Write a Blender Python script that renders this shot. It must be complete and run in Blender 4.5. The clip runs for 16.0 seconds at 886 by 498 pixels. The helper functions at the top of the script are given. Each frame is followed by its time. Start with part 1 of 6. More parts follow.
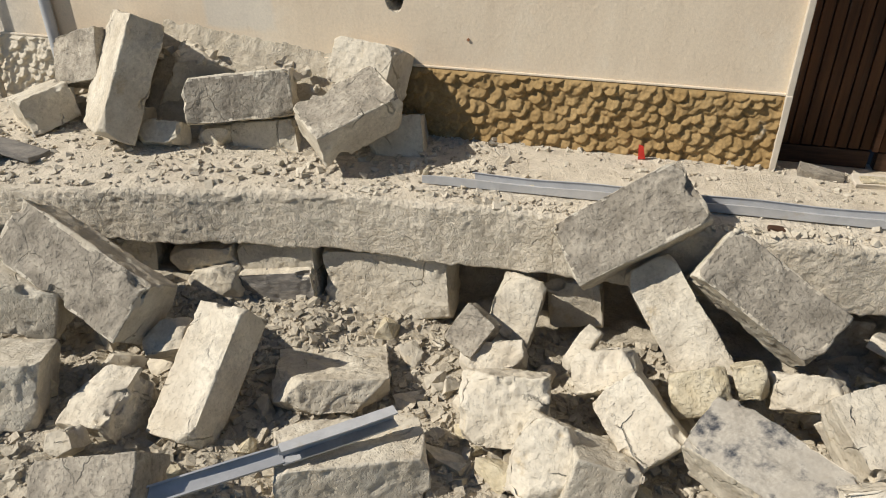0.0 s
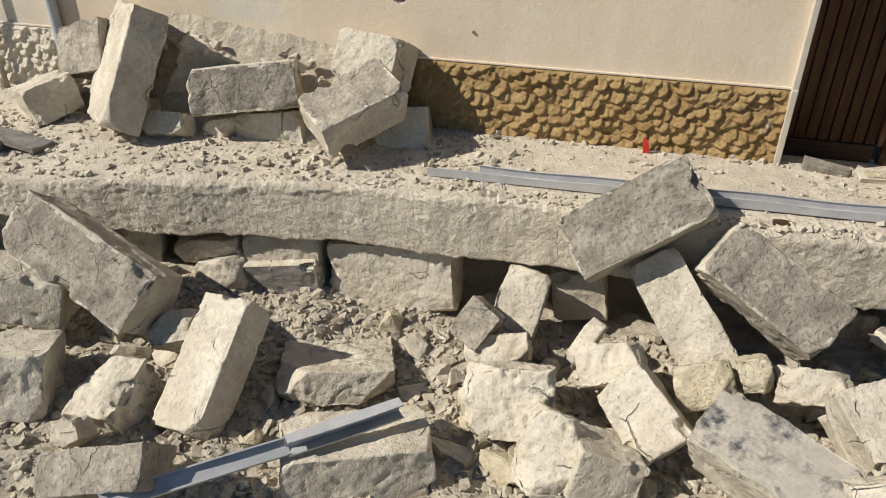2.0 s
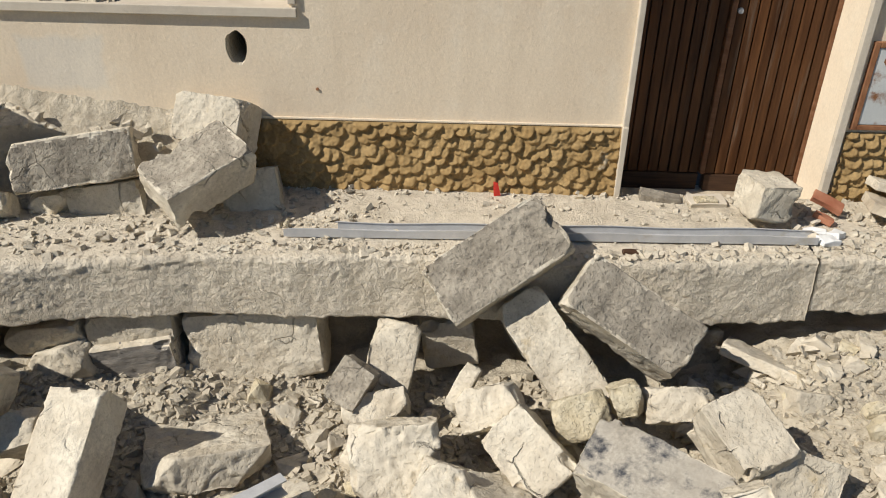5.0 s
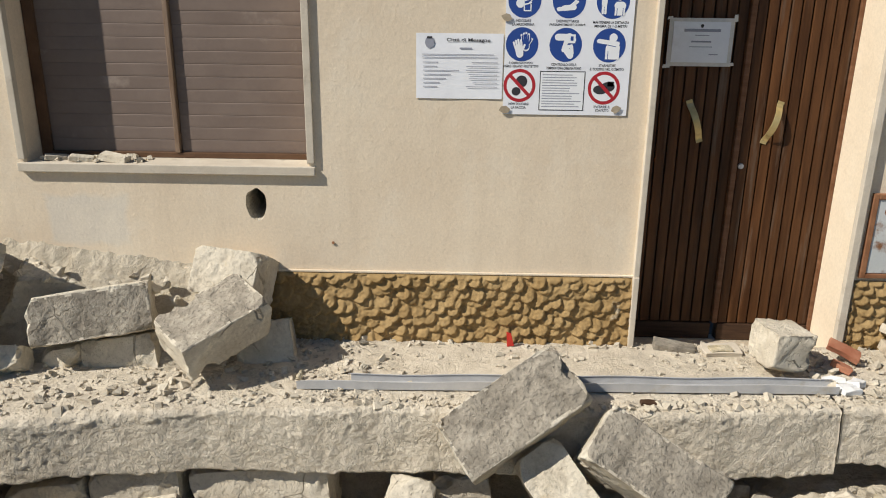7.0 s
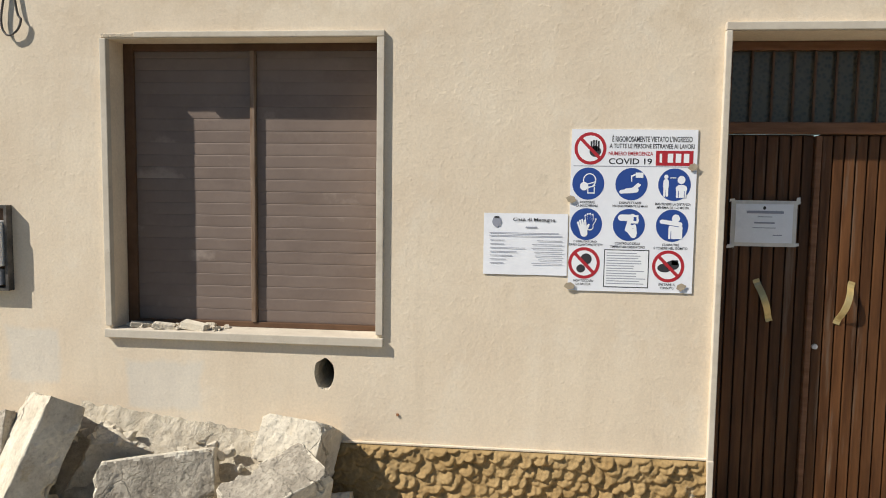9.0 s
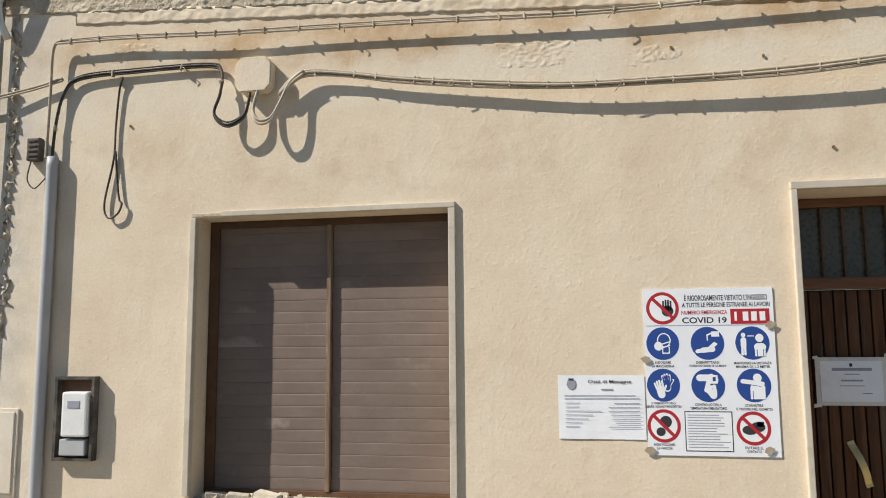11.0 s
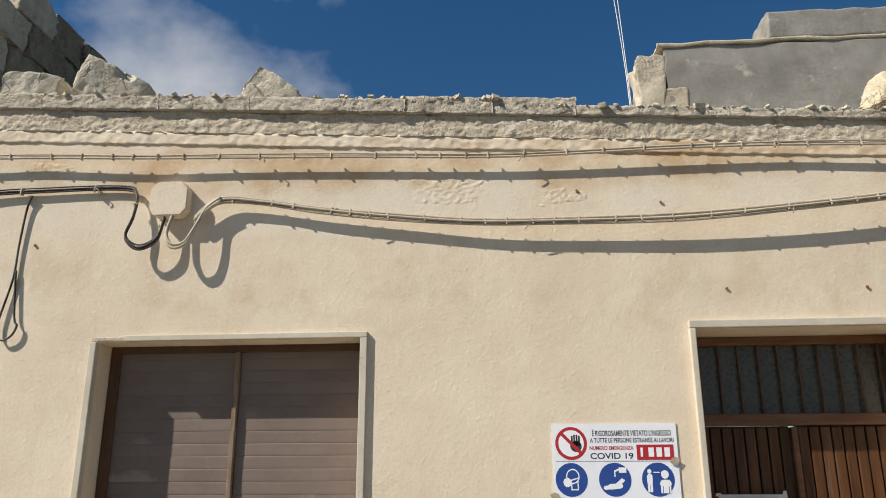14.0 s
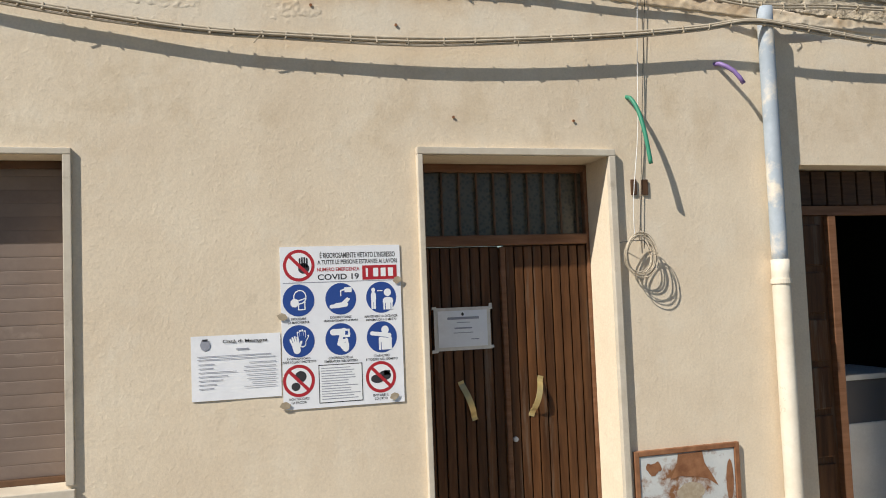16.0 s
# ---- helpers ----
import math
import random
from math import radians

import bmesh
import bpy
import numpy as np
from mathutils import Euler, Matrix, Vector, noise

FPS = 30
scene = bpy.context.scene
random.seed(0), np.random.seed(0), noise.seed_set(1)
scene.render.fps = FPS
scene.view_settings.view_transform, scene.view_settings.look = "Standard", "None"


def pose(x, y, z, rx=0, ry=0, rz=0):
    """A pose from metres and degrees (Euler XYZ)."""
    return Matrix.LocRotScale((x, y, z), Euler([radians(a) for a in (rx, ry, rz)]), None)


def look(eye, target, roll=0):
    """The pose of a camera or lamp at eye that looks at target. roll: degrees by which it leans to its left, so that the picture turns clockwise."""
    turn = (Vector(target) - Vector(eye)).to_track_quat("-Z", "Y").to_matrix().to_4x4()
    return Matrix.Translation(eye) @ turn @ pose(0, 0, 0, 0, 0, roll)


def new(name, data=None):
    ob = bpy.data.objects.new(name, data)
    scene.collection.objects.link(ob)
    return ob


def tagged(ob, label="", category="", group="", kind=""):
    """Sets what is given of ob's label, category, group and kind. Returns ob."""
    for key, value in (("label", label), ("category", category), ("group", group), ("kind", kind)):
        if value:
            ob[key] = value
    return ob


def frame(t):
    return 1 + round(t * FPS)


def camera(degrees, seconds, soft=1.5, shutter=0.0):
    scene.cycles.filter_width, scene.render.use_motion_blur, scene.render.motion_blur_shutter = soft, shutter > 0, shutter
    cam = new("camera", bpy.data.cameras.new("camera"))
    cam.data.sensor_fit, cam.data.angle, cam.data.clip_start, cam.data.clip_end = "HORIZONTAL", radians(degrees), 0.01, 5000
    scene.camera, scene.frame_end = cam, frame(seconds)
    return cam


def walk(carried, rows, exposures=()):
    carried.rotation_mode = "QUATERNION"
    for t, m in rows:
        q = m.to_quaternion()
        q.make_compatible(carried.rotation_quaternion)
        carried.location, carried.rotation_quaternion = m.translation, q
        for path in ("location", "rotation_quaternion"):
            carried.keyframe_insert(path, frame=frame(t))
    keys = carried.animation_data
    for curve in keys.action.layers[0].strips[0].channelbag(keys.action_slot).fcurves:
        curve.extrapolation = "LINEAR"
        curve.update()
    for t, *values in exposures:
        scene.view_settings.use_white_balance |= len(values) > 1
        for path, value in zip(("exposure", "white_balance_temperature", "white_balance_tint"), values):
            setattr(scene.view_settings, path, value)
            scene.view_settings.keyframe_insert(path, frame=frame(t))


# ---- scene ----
cam = camera(59.6, 16.0, soft=1.0)

PATH = [
    (0, (0.3, -3.931, 1.802), (-0.101, -2.291, 0.731), -0.2),
    (0.5, (0.293, -3.936, 1.803), (-0.131, -2.312, 0.716), -0.2),
    (1, (0.286, -3.94, 1.803), (-0.152, -2.324, 0.708), -0.2),
    (1.5, (0.279, -3.941, 1.803), (-0.149, -2.321, 0.711), -0.1),
    (2, (0.271, -3.94, 1.803), (-0.124, -2.309, 0.716), 0.1),
    (2.5, (0.261, -3.937, 1.803), (-0.085, -2.291, 0.721), 0.2),
    (3, (0.247, -3.933, 1.804), (-0.034, -2.272, 0.726), 0.4),
    (3.5, (0.231, -3.926, 1.804), (0.017, -2.25, 0.734), 0.6),
    (3.7, (0.224, -3.924, 1.804), (0.039, -2.241, 0.739), 0.8),
    (5.8, (0.138, -3.898, 1.806), (0.178, -2.093, 0.944), 1.2),
    (6, (0.133, -3.9, 1.806), (0.171, -2.078, 0.981), 1.1),
    (6.5, (0.13, -3.912, 1.806), (0.14, -2.05, 1.078), 0.7),
    (7, (0.132, -3.923, 1.805), (0.1, -2.021, 1.187), 0.7),
    (7.5, (0.137, -3.935, 1.804), (0.056, -2.003, 1.292), 0.6),
    (8, (0.143, -3.95, 1.804), (0.01, -1.994, 1.412), 0.6),
    (8.5, (0.144, -3.966, 1.803), (-0.03, -1.995, 1.514), 0.7),
    (9, (0.138, -3.985, 1.804), (-0.074, -2.004, 1.627), 0.8),
    (9.2, (0.134, -3.99, 1.804), (-0.088, -2.007, 1.667), 0.7),
    (11.3, (0.101, -4.05, 1.811), (-0.312, -2.116, 2.114), -0.4),
    (11.5, (0.099, -4.055, 1.811), (-0.342, -2.134, 2.155), -0.3),
    (12, (0.097, -4.064, 1.811), (-0.396, -2.177, 2.255), -0.2),
    (12.5, (0.099, -4.073, 1.811), (-0.399, -2.206, 2.327), -0.1),
    (13, (0.107, -4.08, 1.812), (-0.331, -2.213, 2.38), 0.1),
    (13.5, (0.118, -4.08, 1.812), (-0.21, -2.195, 2.394), -0.0),
    (14, (0.129, -4.069, 1.812), (-0.023, -2.157, 2.378), -0.2),
    (14.5, (0.138, -4.051, 1.812), (0.167, -2.12, 2.331), -0.5),
    (15, (0.137, -4.029, 1.812), (0.368, -2.089, 2.24), -1.0),
    (15.5, (0.126, -4.007, 1.812), (0.519, -2.07, 2.117), -1.6),
    (16, (0.11, -3.983, 1.812), (0.644, -2.059, 1.923), -2.2),
]
walk(cam, [(t, look(eye, target, roll)) for t, eye, target, roll in PATH],
     exposures=[(0.0, 0.0), (3.7, 0.0), (7.0, 0.07), (8.5, 0.26), (9.0, 0.28), (12.5, 0.31), (15.0, 0.29), (16.0, 0.20)])

# ---- light ----
SUN_TO = Vector((2.0, 1.0, -2.05)).normalized()
world = bpy.data.worlds.new("sky")
scene.world = world
world.use_nodes = True
wn, wl = world.node_tree.nodes, world.node_tree.links
wn.clear()
w_out = wn.new("ShaderNodeOutputWorld")
w_bg = wn.new("ShaderNodeBackground")
w_bg.inputs["Strength"].default_value = 0.039
w_sky = wn.new("ShaderNodeTexSky")
w_sky.sky_type = "NISHITA"
w_sky.sun_disc = False
w_sky.sun_elevation = math.asin(-SUN_TO.z)
w_sky.sun_rotation = math.atan2(-SUN_TO.x, -SUN_TO.y)
w_sky.air_density = 1.0
w_sky.dust_density = 0.25
w_sky.ozone_density = 2.5
w_co = wn.new("ShaderNodeTexCoord")
w_map = wn.new("ShaderNodeMapping")
w_map.inputs["Scale"].default_value = (1.0, 1.0, 1.6)
w_map.inputs["Rotation"].default_value = (0, 0, radians(13))
w_map.inputs["Location"].default_value = (0.45, 0.2, 0.1)
w_noise = wn.new("ShaderNodeTexNoise")
w_noise.inputs["Scale"].default_value = 1.7
w_noise.inputs["Detail"].default_value = 7.0
w_noise.inputs["Roughness"].default_value = 0.52
w_ramp = wn.new("ShaderNodeValToRGB")
w_ramp.color_ramp.elements[0].position = 0.565
w_ramp.color_ramp.elements[0].color = (0, 0, 0, 1)
w_ramp.color_ramp.elements[1].position = 0.69
w_ramp.color_ramp.elements[1].color = (0.85, 0.85, 0.85, 1)
w_mix = wn.new("ShaderNodeMix")
w_mix.data_type = "RGBA"
w_mix.inputs["B"].default_value = (12.0, 12.3, 12.9, 1)
wl.new(w_co.outputs["Generated"], w_map.inputs["Vector"])
wl.new(w_map.outputs["Vector"], w_noise.inputs["Vector"])
wl.new(w_noise.outputs["Fac"], w_ramp.inputs["Fac"])
wl.new(w_ramp.outputs["Color"], w_mix.inputs["Factor"])
w_hsv = wn.new("ShaderNodeHueSaturation")
w_hsv.inputs["Saturation"].default_value = 1.3
w_hsv.inputs["Value"].default_value = 1.5
wl.new(w_sky.outputs["Color"], w_hsv.inputs["Color"])
wl.new(w_hsv.outputs["Color"], w_mix.inputs["A"])
wl.new(w_mix.outputs["Result"], w_bg.inputs["Color"])
wl.new(w_bg.outputs["Background"], w_out.inputs["Surface"])

sun = new("sun", bpy.data.lights.new("sun", "SUN"))
sun.data.energy = 5.0
sun.data.angle = radians(0.55)
sun.data.color = (1.0, 0.945, 0.86)
sun.matrix_world = look((0, 0, 0), tuple(SUN_TO))

# ---- materials ----
def material(name, c1, c2, scale=8.0, rough=0.85, bump=0.3, fine=60.0, metal=0.0, c3=None, spots=0.0, spot_scale=3.0, stretch=(1, 1, 1), vary=0.0, dist=0.01, spread=(0.35, 0.68), grain=(0.93, 1.05), cracks=0.0, pits=0.0):
    """Two colours mixed by noise, a third in blots, bump at two scales, per-object variation."""
    m = bpy.data.materials.new(name)
    m.use_nodes = True
    nt = m.node_tree
    n, l = nt.nodes, nt.links
    b = n["Principled BSDF"]
    b.inputs["Roughness"].default_value = rough
    b.inputs["Metallic"].default_value = metal
    b.inputs["Specular IOR Level"].default_value = 0.25 if metal == 0 else 0.5
    co = n.new("ShaderNodeTexCoord")
    mp = n.new("ShaderNodeMapping")
    mp.inputs["Scale"].default_value = stretch
    l.new(co.outputs["Object"], mp.inputs["Vector"])
    info = n.new("ShaderNodeObjectInfo")
    add = n.new("ShaderNodeVectorMath")
    add.operation = "MULTIPLY_ADD"
    comb = n.new("ShaderNodeCombineXYZ")
    for axis in ("X", "Y", "Z"):
        l.new(info.outputs["Random"], comb.inputs[axis])
    add.inputs[1].default_value = (37.0, 61.0, 23.0)
    l.new(comb.outputs["Vector"], add.inputs[0])
    l.new(mp.outputs["Vector"], add.inputs[2])
    big = n.new("ShaderNodeTexNoise")
    big.inputs["Scale"].default_value = scale
    big.inputs["Detail"].default_value = 6.0
    big.inputs["Roughness"].default_value = 0.62
    l.new(add.outputs["Vector"], big.inputs["Vector"])
    small = n.new("ShaderNodeTexNoise")
    small.inputs["Scale"].default_value = fine
    small.inputs["Detail"].default_value = 5.0
    small.inputs["Roughness"].default_value = 0.7
    l.new(add.outputs["Vector"], small.inputs["Vector"])
    rng = n.new("ShaderNodeMapRange")
    rng.inputs["From Min"].default_value, rng.inputs["From Max"].default_value = spread
    l.new(big.outputs["Fac"], rng.inputs["Value"])
    mix = n.new("ShaderNodeMix")
    mix.data_type = "RGBA"
    mix.inputs["A"].default_value = (*c1, 1)
    mix.inputs["B"].default_value = (*c2, 1)
    l.new(rng.outputs["Result"], mix.inputs["Factor"])
    col = mix.outputs["Result"]
    if c3:
        bl = n.new("ShaderNodeTexNoise")
        bl.inputs["Scale"].default_value = spot_scale
        bl.inputs["Detail"].default_value = 8.0
        bl.inputs["Roughness"].default_value = 0.65
        l.new(add.outputs["Vector"], bl.inputs["Vector"])
        r2 = n.new("ShaderNodeMapRange")
        r2.inputs["From Min"].default_value, r2.inputs["From Max"].default_value = 0.66 - spots, 0.74 - spots * 0.8
        l.new(bl.outputs["Fac"], r2.inputs["Value"])
        m2 = n.new("ShaderNodeMix")
        m2.data_type = "RGBA"
        m2.inputs["B"].default_value = (*c3, 1)
        l.new(r2.outputs["Result"], m2.inputs["Factor"])
        l.new(col, m2.inputs["A"])
        col = m2.outputs["Result"]
    crack_out = None
    if cracks:
        warp = n.new("ShaderNodeVectorMath")
        warp.operation = "MULTIPLY_ADD"
        warp.inputs[1].default_value = (0.10, 0.10, 0.10)
        l.new(big.outputs["Color"], warp.inputs[0])
        l.new(add.outputs["Vector"], warp.inputs[2])
        vo = n.new("ShaderNodeTexVoronoi")
        vo.feature = "DISTANCE_TO_EDGE"
        vo.inputs["Scale"].default_value = 3.2
        l.new(warp.outputs["Vector"], vo.inputs["Vector"])
        cr = n.new("ShaderNodeMapRange")
        cr.inputs["From Min"].default_value, cr.inputs["From Max"].default_value = 0.0, 0.014
        cr.inputs["To Min"].default_value, cr.inputs["To Max"].default_value = 1.0, 0.0
        l.new(vo.outputs["Distance"], cr.inputs["Value"])
        cmask = n.new("ShaderNodeTexNoise")
        cmask.inputs["Scale"].default_value = 4.0
        l.new(add.outputs["Vector"], cmask.inputs["Vector"])
        cm = n.new("ShaderNodeMapRange")
        cm.inputs["From Min"].default_value, cm.inputs["From Max"].default_value = 0.53, 0.62
        l.new(cmask.outputs["Fac"], cm.inputs["Value"])
        ck = n.new("ShaderNodeMath")
        ck.operation = "MULTIPLY"
        l.new(cr.outputs["Result"], ck.inputs[0])
        l.new(cm.outputs["Result"], ck.inputs[1])
        crack_out = ck.outputs["Value"]
    # fine grain
    r3 = n.new("ShaderNodeMapRange")
    r3.inputs["From Min"].default_value, r3.inputs["From Max"].default_value = 0.3, 0.7
    r3.inputs["To Min"].default_value, r3.inputs["To Max"].default_value = grain
    zone = n.new("ShaderNodeTexNoise")
    zone.inputs["Scale"].default_value = scale * 0.55
    zone.inputs["Detail"].default_value = 3.0
    l.new(add.outputs["Vector"], zone.inputs["Vector"])
    zr = n.new("ShaderNodeMapRange")
    zr.inputs["From Min"].default_value, zr.inputs["From Max"].default_value = 0.42, 0.60
    zr.inputs["To Min"].default_value, zr.inputs["To Max"].default_value = 0.22, 1.0
    l.new(zone.outputs["Fac"], zr.inputs["Value"])
    zc = n.new("ShaderNodeMath")
    zc.operation = "SUBTRACT"
    zc.inputs[1].default_value = 0.5
    l.new(small.outputs["Fac"], zc.inputs[0])
    zm = n.new("ShaderNodeMath")
    zm.operation = "MULTIPLY_ADD"
    zm.inputs[2].default_value = 0.5
    l.new(zc.outputs["Value"], zm.inputs[0])
    l.new(zr.outputs["Result"], zm.inputs[1])
    l.new(zm.outputs["Value"], r3.inputs["Value"])
    pit_out = None
    if pits:
        # small holes in two sizes, darker in colour and sunk in the bump
        pn = n.new("ShaderNodeTexNoise")
        pn.inputs["Scale"].default_value = fine * 1.5
        pn.inputs["Detail"].default_value = 3.0
        pn.inputs["Roughness"].default_value = 0.6
        l.new(add.outputs["Vector"], pn.inputs["Vector"])
        pr = n.new("ShaderNodeMapRange")
        pr.inputs["From Min"].default_value, pr.inputs["From Max"].default_value = 0.50, 0.70
        l.new(pn.outputs["Fac"], pr.inputs["Value"])
        pit_out = pr.outputs["Result"]
        pf = n.new("ShaderNodeMath")
        pf.operation = "MULTIPLY"
        pf.inputs[1].default_value = pits
        l.new(pit_out, pf.inputs[0])
        m3 = n.new("ShaderNodeMix")
        m3.data_type = "RGBA"
        m3.inputs["B"].default_value = (c1[0] * 0.42, c1[1] * 0.40, c1[2] * 0.38, 1)
        l.new(pf.outputs["Value"], m3.inputs["Factor"])
        l.new(col, m3.inputs["A"])
        col = m3.outputs["Result"]
    hsv = n.new("ShaderNodeHueSaturation")
    l.new(col, hsv.inputs["Color"])
    if vary:
        r4 = n.new("ShaderNodeMapRange")
        r4.inputs["To Min"].default_value, r4.inputs["To Max"].default_value = 1 - vary, 1 + vary
        l.new(info.outputs["Random"], r4.inputs["Value"])
        mul = n.new("ShaderNodeMath")
        mul.operation = "MULTIPLY"
        l.new(r3.outputs["Result"], mul.inputs[0])
        l.new(r4.outputs["Result"], mul.inputs[1])
        l.new(mul.outputs["Value"], hsv.inputs["Value"])
    else:
        l.new(r3.outputs["Result"], hsv.inputs["Value"])
    l.new(hsv.outputs["Color"], b.inputs["Base Color"])
    if bump:
        mixf = n.new("ShaderNodeMath")
        mixf.operation = "MULTIPLY_ADD"
        mixf.inputs[1].default_value = 0.45
        l.new(zm.outputs["Value"], mixf.inputs[0])
        l.new(big.outputs["Fac"], mixf.inputs[2])
        bp = n.new("ShaderNodeBump")
        bp.inputs["Strength"].default_value = bump
        bp.inputs["Distance"].default_value = dist
        height = mixf.outputs["Value"]
        if crack_out is not None:
            cs = n.new("ShaderNodeMath")
            cs.operation = "MULTIPLY_ADD"
            cs.inputs[1].default_value = -cracks
            l.new(crack_out, cs.inputs[0])
            l.new(height, cs.inputs[2])
            height = cs.outputs["Value"]
        if pit_out is not None:
            ps = n.new("ShaderNodeMath")
            ps.operation = "MULTIPLY_ADD"
            ps.inputs[1].default_value = -0.16
            l.new(pit_out, ps.inputs[0])
            l.new(height, ps.inputs[2])
            height = ps.outputs["Value"]
        l.new(height, bp.inputs["Height"])
        l.new(bp.outputs["Normal"], b.inputs["Normal"])
    return m


def plain(name, c, rough=0.6, metal=0.0):
    """A plain printed or moulded colour."""
    m = bpy.data.materials.new(name)
    m.use_nodes = True
    b = m.node_tree.nodes["Principled BSDF"]
    b.inputs["Base Color"].default_value = (*c, 1)
    b.inputs["Roughness"].default_value = rough
    b.inputs["Metallic"].default_value = metal
    return m


STONE = material("limestone", (0.525, 0.458, 0.352), (0.705, 0.64, 0.515), 6, 0.95, 1.0, 44, pits=0.12, c3=(0.54, 0.445, 0.30), spots=0.05, spot_scale=5, vary=0.10, dist=0.015, grain=(0.72, 1.12), cracks=1.2)
STONE_Y = material("limestone_yellow", (0.53, 0.445, 0.29), (0.68, 0.61, 0.455), 9, 0.95, 1.0, 50, pits=0.12, vary=0.06, dist=0.022, grain=(0.72, 1.12))
STONE_G = material("limestone_weathered", (0.245, 0.214, 0.168), (0.495, 0.44, 0.35), 8, 0.95, 1.0, 42, pits=0.35, c3=(0.60, 0.55, 0.45), spots=0.02, spot_scale=26, vary=0.10, dist=0.020, grain=(0.72, 1.16), cracks=0.3)
STONE_D = material("limestone_dark", (0.17, 0.16, 0.145), (0.32, 0.29, 0.25), 12, 0.95, 0.8, 60, stretch=(1, 1, 4), grain=(0.70, 1.14))
STONE_T = material("limestone_tarred", (0.34, 0.305, 0.25), (0.47, 0.43, 0.36), 6, 0.85, 0.7, 60, c3=(0.06, 0.062, 0.07), spots=0.115, spot_scale=6, grain=(0.70, 1.14))
RUBBLE = material("rubble_dust", (0.45, 0.39, 0.295), (0.60, 0.535, 0.42), 14, 0.97, 0.8, 90, c3=(0.40, 0.35, 0.275), spots=0.08, spot_scale=9, dist=0.03, grain=(0.70, 1.14))
SLAB = material("slab_concrete", (0.58, 0.505, 0.39), (0.77, 0.685, 0.545), 9, 0.95, 0.9, 70, pits=0.06, c3=(0.44, 0.385, 0.30), spots=0.06, spot_scale=9, dist=0.024, grain=(0.74, 1.12), cracks=0.3)
PLINTH = material("ochre_stucco", (0.315, 0.205, 0.085), (0.42, 0.29, 0.135), 6, 0.95, 0.8, 80, c3=(0.52, 0.44, 0.31), spots=0.02, spot_scale=5, dist=0.006, grain=(0.70, 1.14))
MARBLE = material("pale_marble", (0.53, 0.465, 0.37), (0.63, 0.565, 0.46), 7, 0.7, 0.15, 60, c3=(0.43, 0.37, 0.29), spots=0.05, spot_scale=8)
CEMENT = material("old_cement", (0.52, 0.435, 0.32), (0.71, 0.615, 0.47), 10, 0.95, 0.9, 60, c3=(0.31, 0.255, 0.185), spots=0.08, spot_scale=5, dist=0.03, grain=(0.70, 1.14))
GREYWALL = material("grey_render", (0.235, 0.22, 0.19), (0.37, 0.35, 0.31), 4, 0.9, 0.5, 40, c3=(0.5, 0.47, 0.41), spots=0.055, spot_scale=6, grain=(0.8, 1.1))
WOOD = material("varnished_wood", (0.052, 0.020, 0.007), (0.130, 0.056, 0.021), 2.2, 0.45, 0.25, 40, stretch=(10, 10, 0.8), c3=(0.125, 0.085, 0.058), spots=0.10, spot_scale=1.3, vary=0.22)
WOOD_DK = material("dark_wood", (0.045, 0.024, 0.014), (0.085, 0.045, 0.025), 5, 0.6, 0.3, 40, stretch=(1, 1, 12))
WOOD_RED = material("red_wood", (0.15, 0.066, 0.03), (0.22, 0.11, 0.06), 4, 0.5, 0.2, 40, stretch=(1, 1, 10))
WOOD_WORN = material("worn_wood_strip", (0.16, 0.10, 0.06), (0.30, 0.22, 0.16), 3, 0.7, 0.3, 40, stretch=(8, 8, 1), c3=(0.40, 0.33, 0.26), spots=0.06, spot_scale=2)
SHUTTER = material("shutter_plastic", (0.175, 0.132, 0.108), (0.215, 0.165, 0.136), 3, 0.6, 0.05, 40, c3=(0.29, 0.235, 0.195), spots=0.05, spot_scale=2.0)
SHUTFRAME = material("bronze_frame", (0.085, 0.043, 0.022), (0.135, 0.075, 0.042), 6, 0.5, 0.1, 40)
ZINC = material("galvanised_steel", (0.44, 0.44, 0.44), (0.53, 0.53, 0.525), 10, 0.5, 0.05, 60, metal=0.15, c3=(0.44, 0.41, 0.36), spots=0.07, spot_scale=7)
BRASS = material("brass", (0.55, 0.42, 0.18), (0.66, 0.54, 0.28), 10, 0.4, 0.1, 60, metal=0.5)
RUST = material("rusted_paint", (0.52, 0.54, 0.53), (0.62, 0.63, 0.61), 5, 0.7, 0.3, 60, c3=(0.24, 0.11, 0.05), spots=0.17, spot_scale=6)
RUSTY = material("rust", (0.20, 0.085, 0.04), (0.33, 0.16, 0.08), 14, 0.9, 0.5, 60)
PIPE_CREAM = material("cream_pipe", (0.66, 0.58, 0.46), (0.74, 0.68, 0.57), 5, 0.7, 0.2, 50, c3=(0.36, 0.22, 0.12), spots=0.05, spot_scale=6)
PIPE_ZINC = material("flaking_pipe", (0.33, 0.38, 0.43), (0.42, 0.47, 0.52), 5, 0.55, 0.2, 50, c3=(0.68, 0.62, 0.52), spots=0.15, spot_scale=3.5)
PVC = material("grey_pvc", (0.40, 0.41, 0.42), (0.48, 0.48, 0.48), 4, 0.5, 0.05, 40)
CABLE = material("painted_cable", (0.42, 0.35, 0.26), (0.56, 0.49, 0.38), 20, 0.7, 0.1, 60)
BLACK = material("black_cable", (0.035, 0.033, 0.03), (0.16, 0.14, 0.12), 12, 0.6, 0.1, 60)
WHITE = material("white_plastic", (0.72, 0.72, 0.70), (0.8, 0.8, 0.78), 6, 0.5, 0.05, 40)
YELLOW = plain("yellow_tube", (0.68, 0.46, 0.03), 0.5)
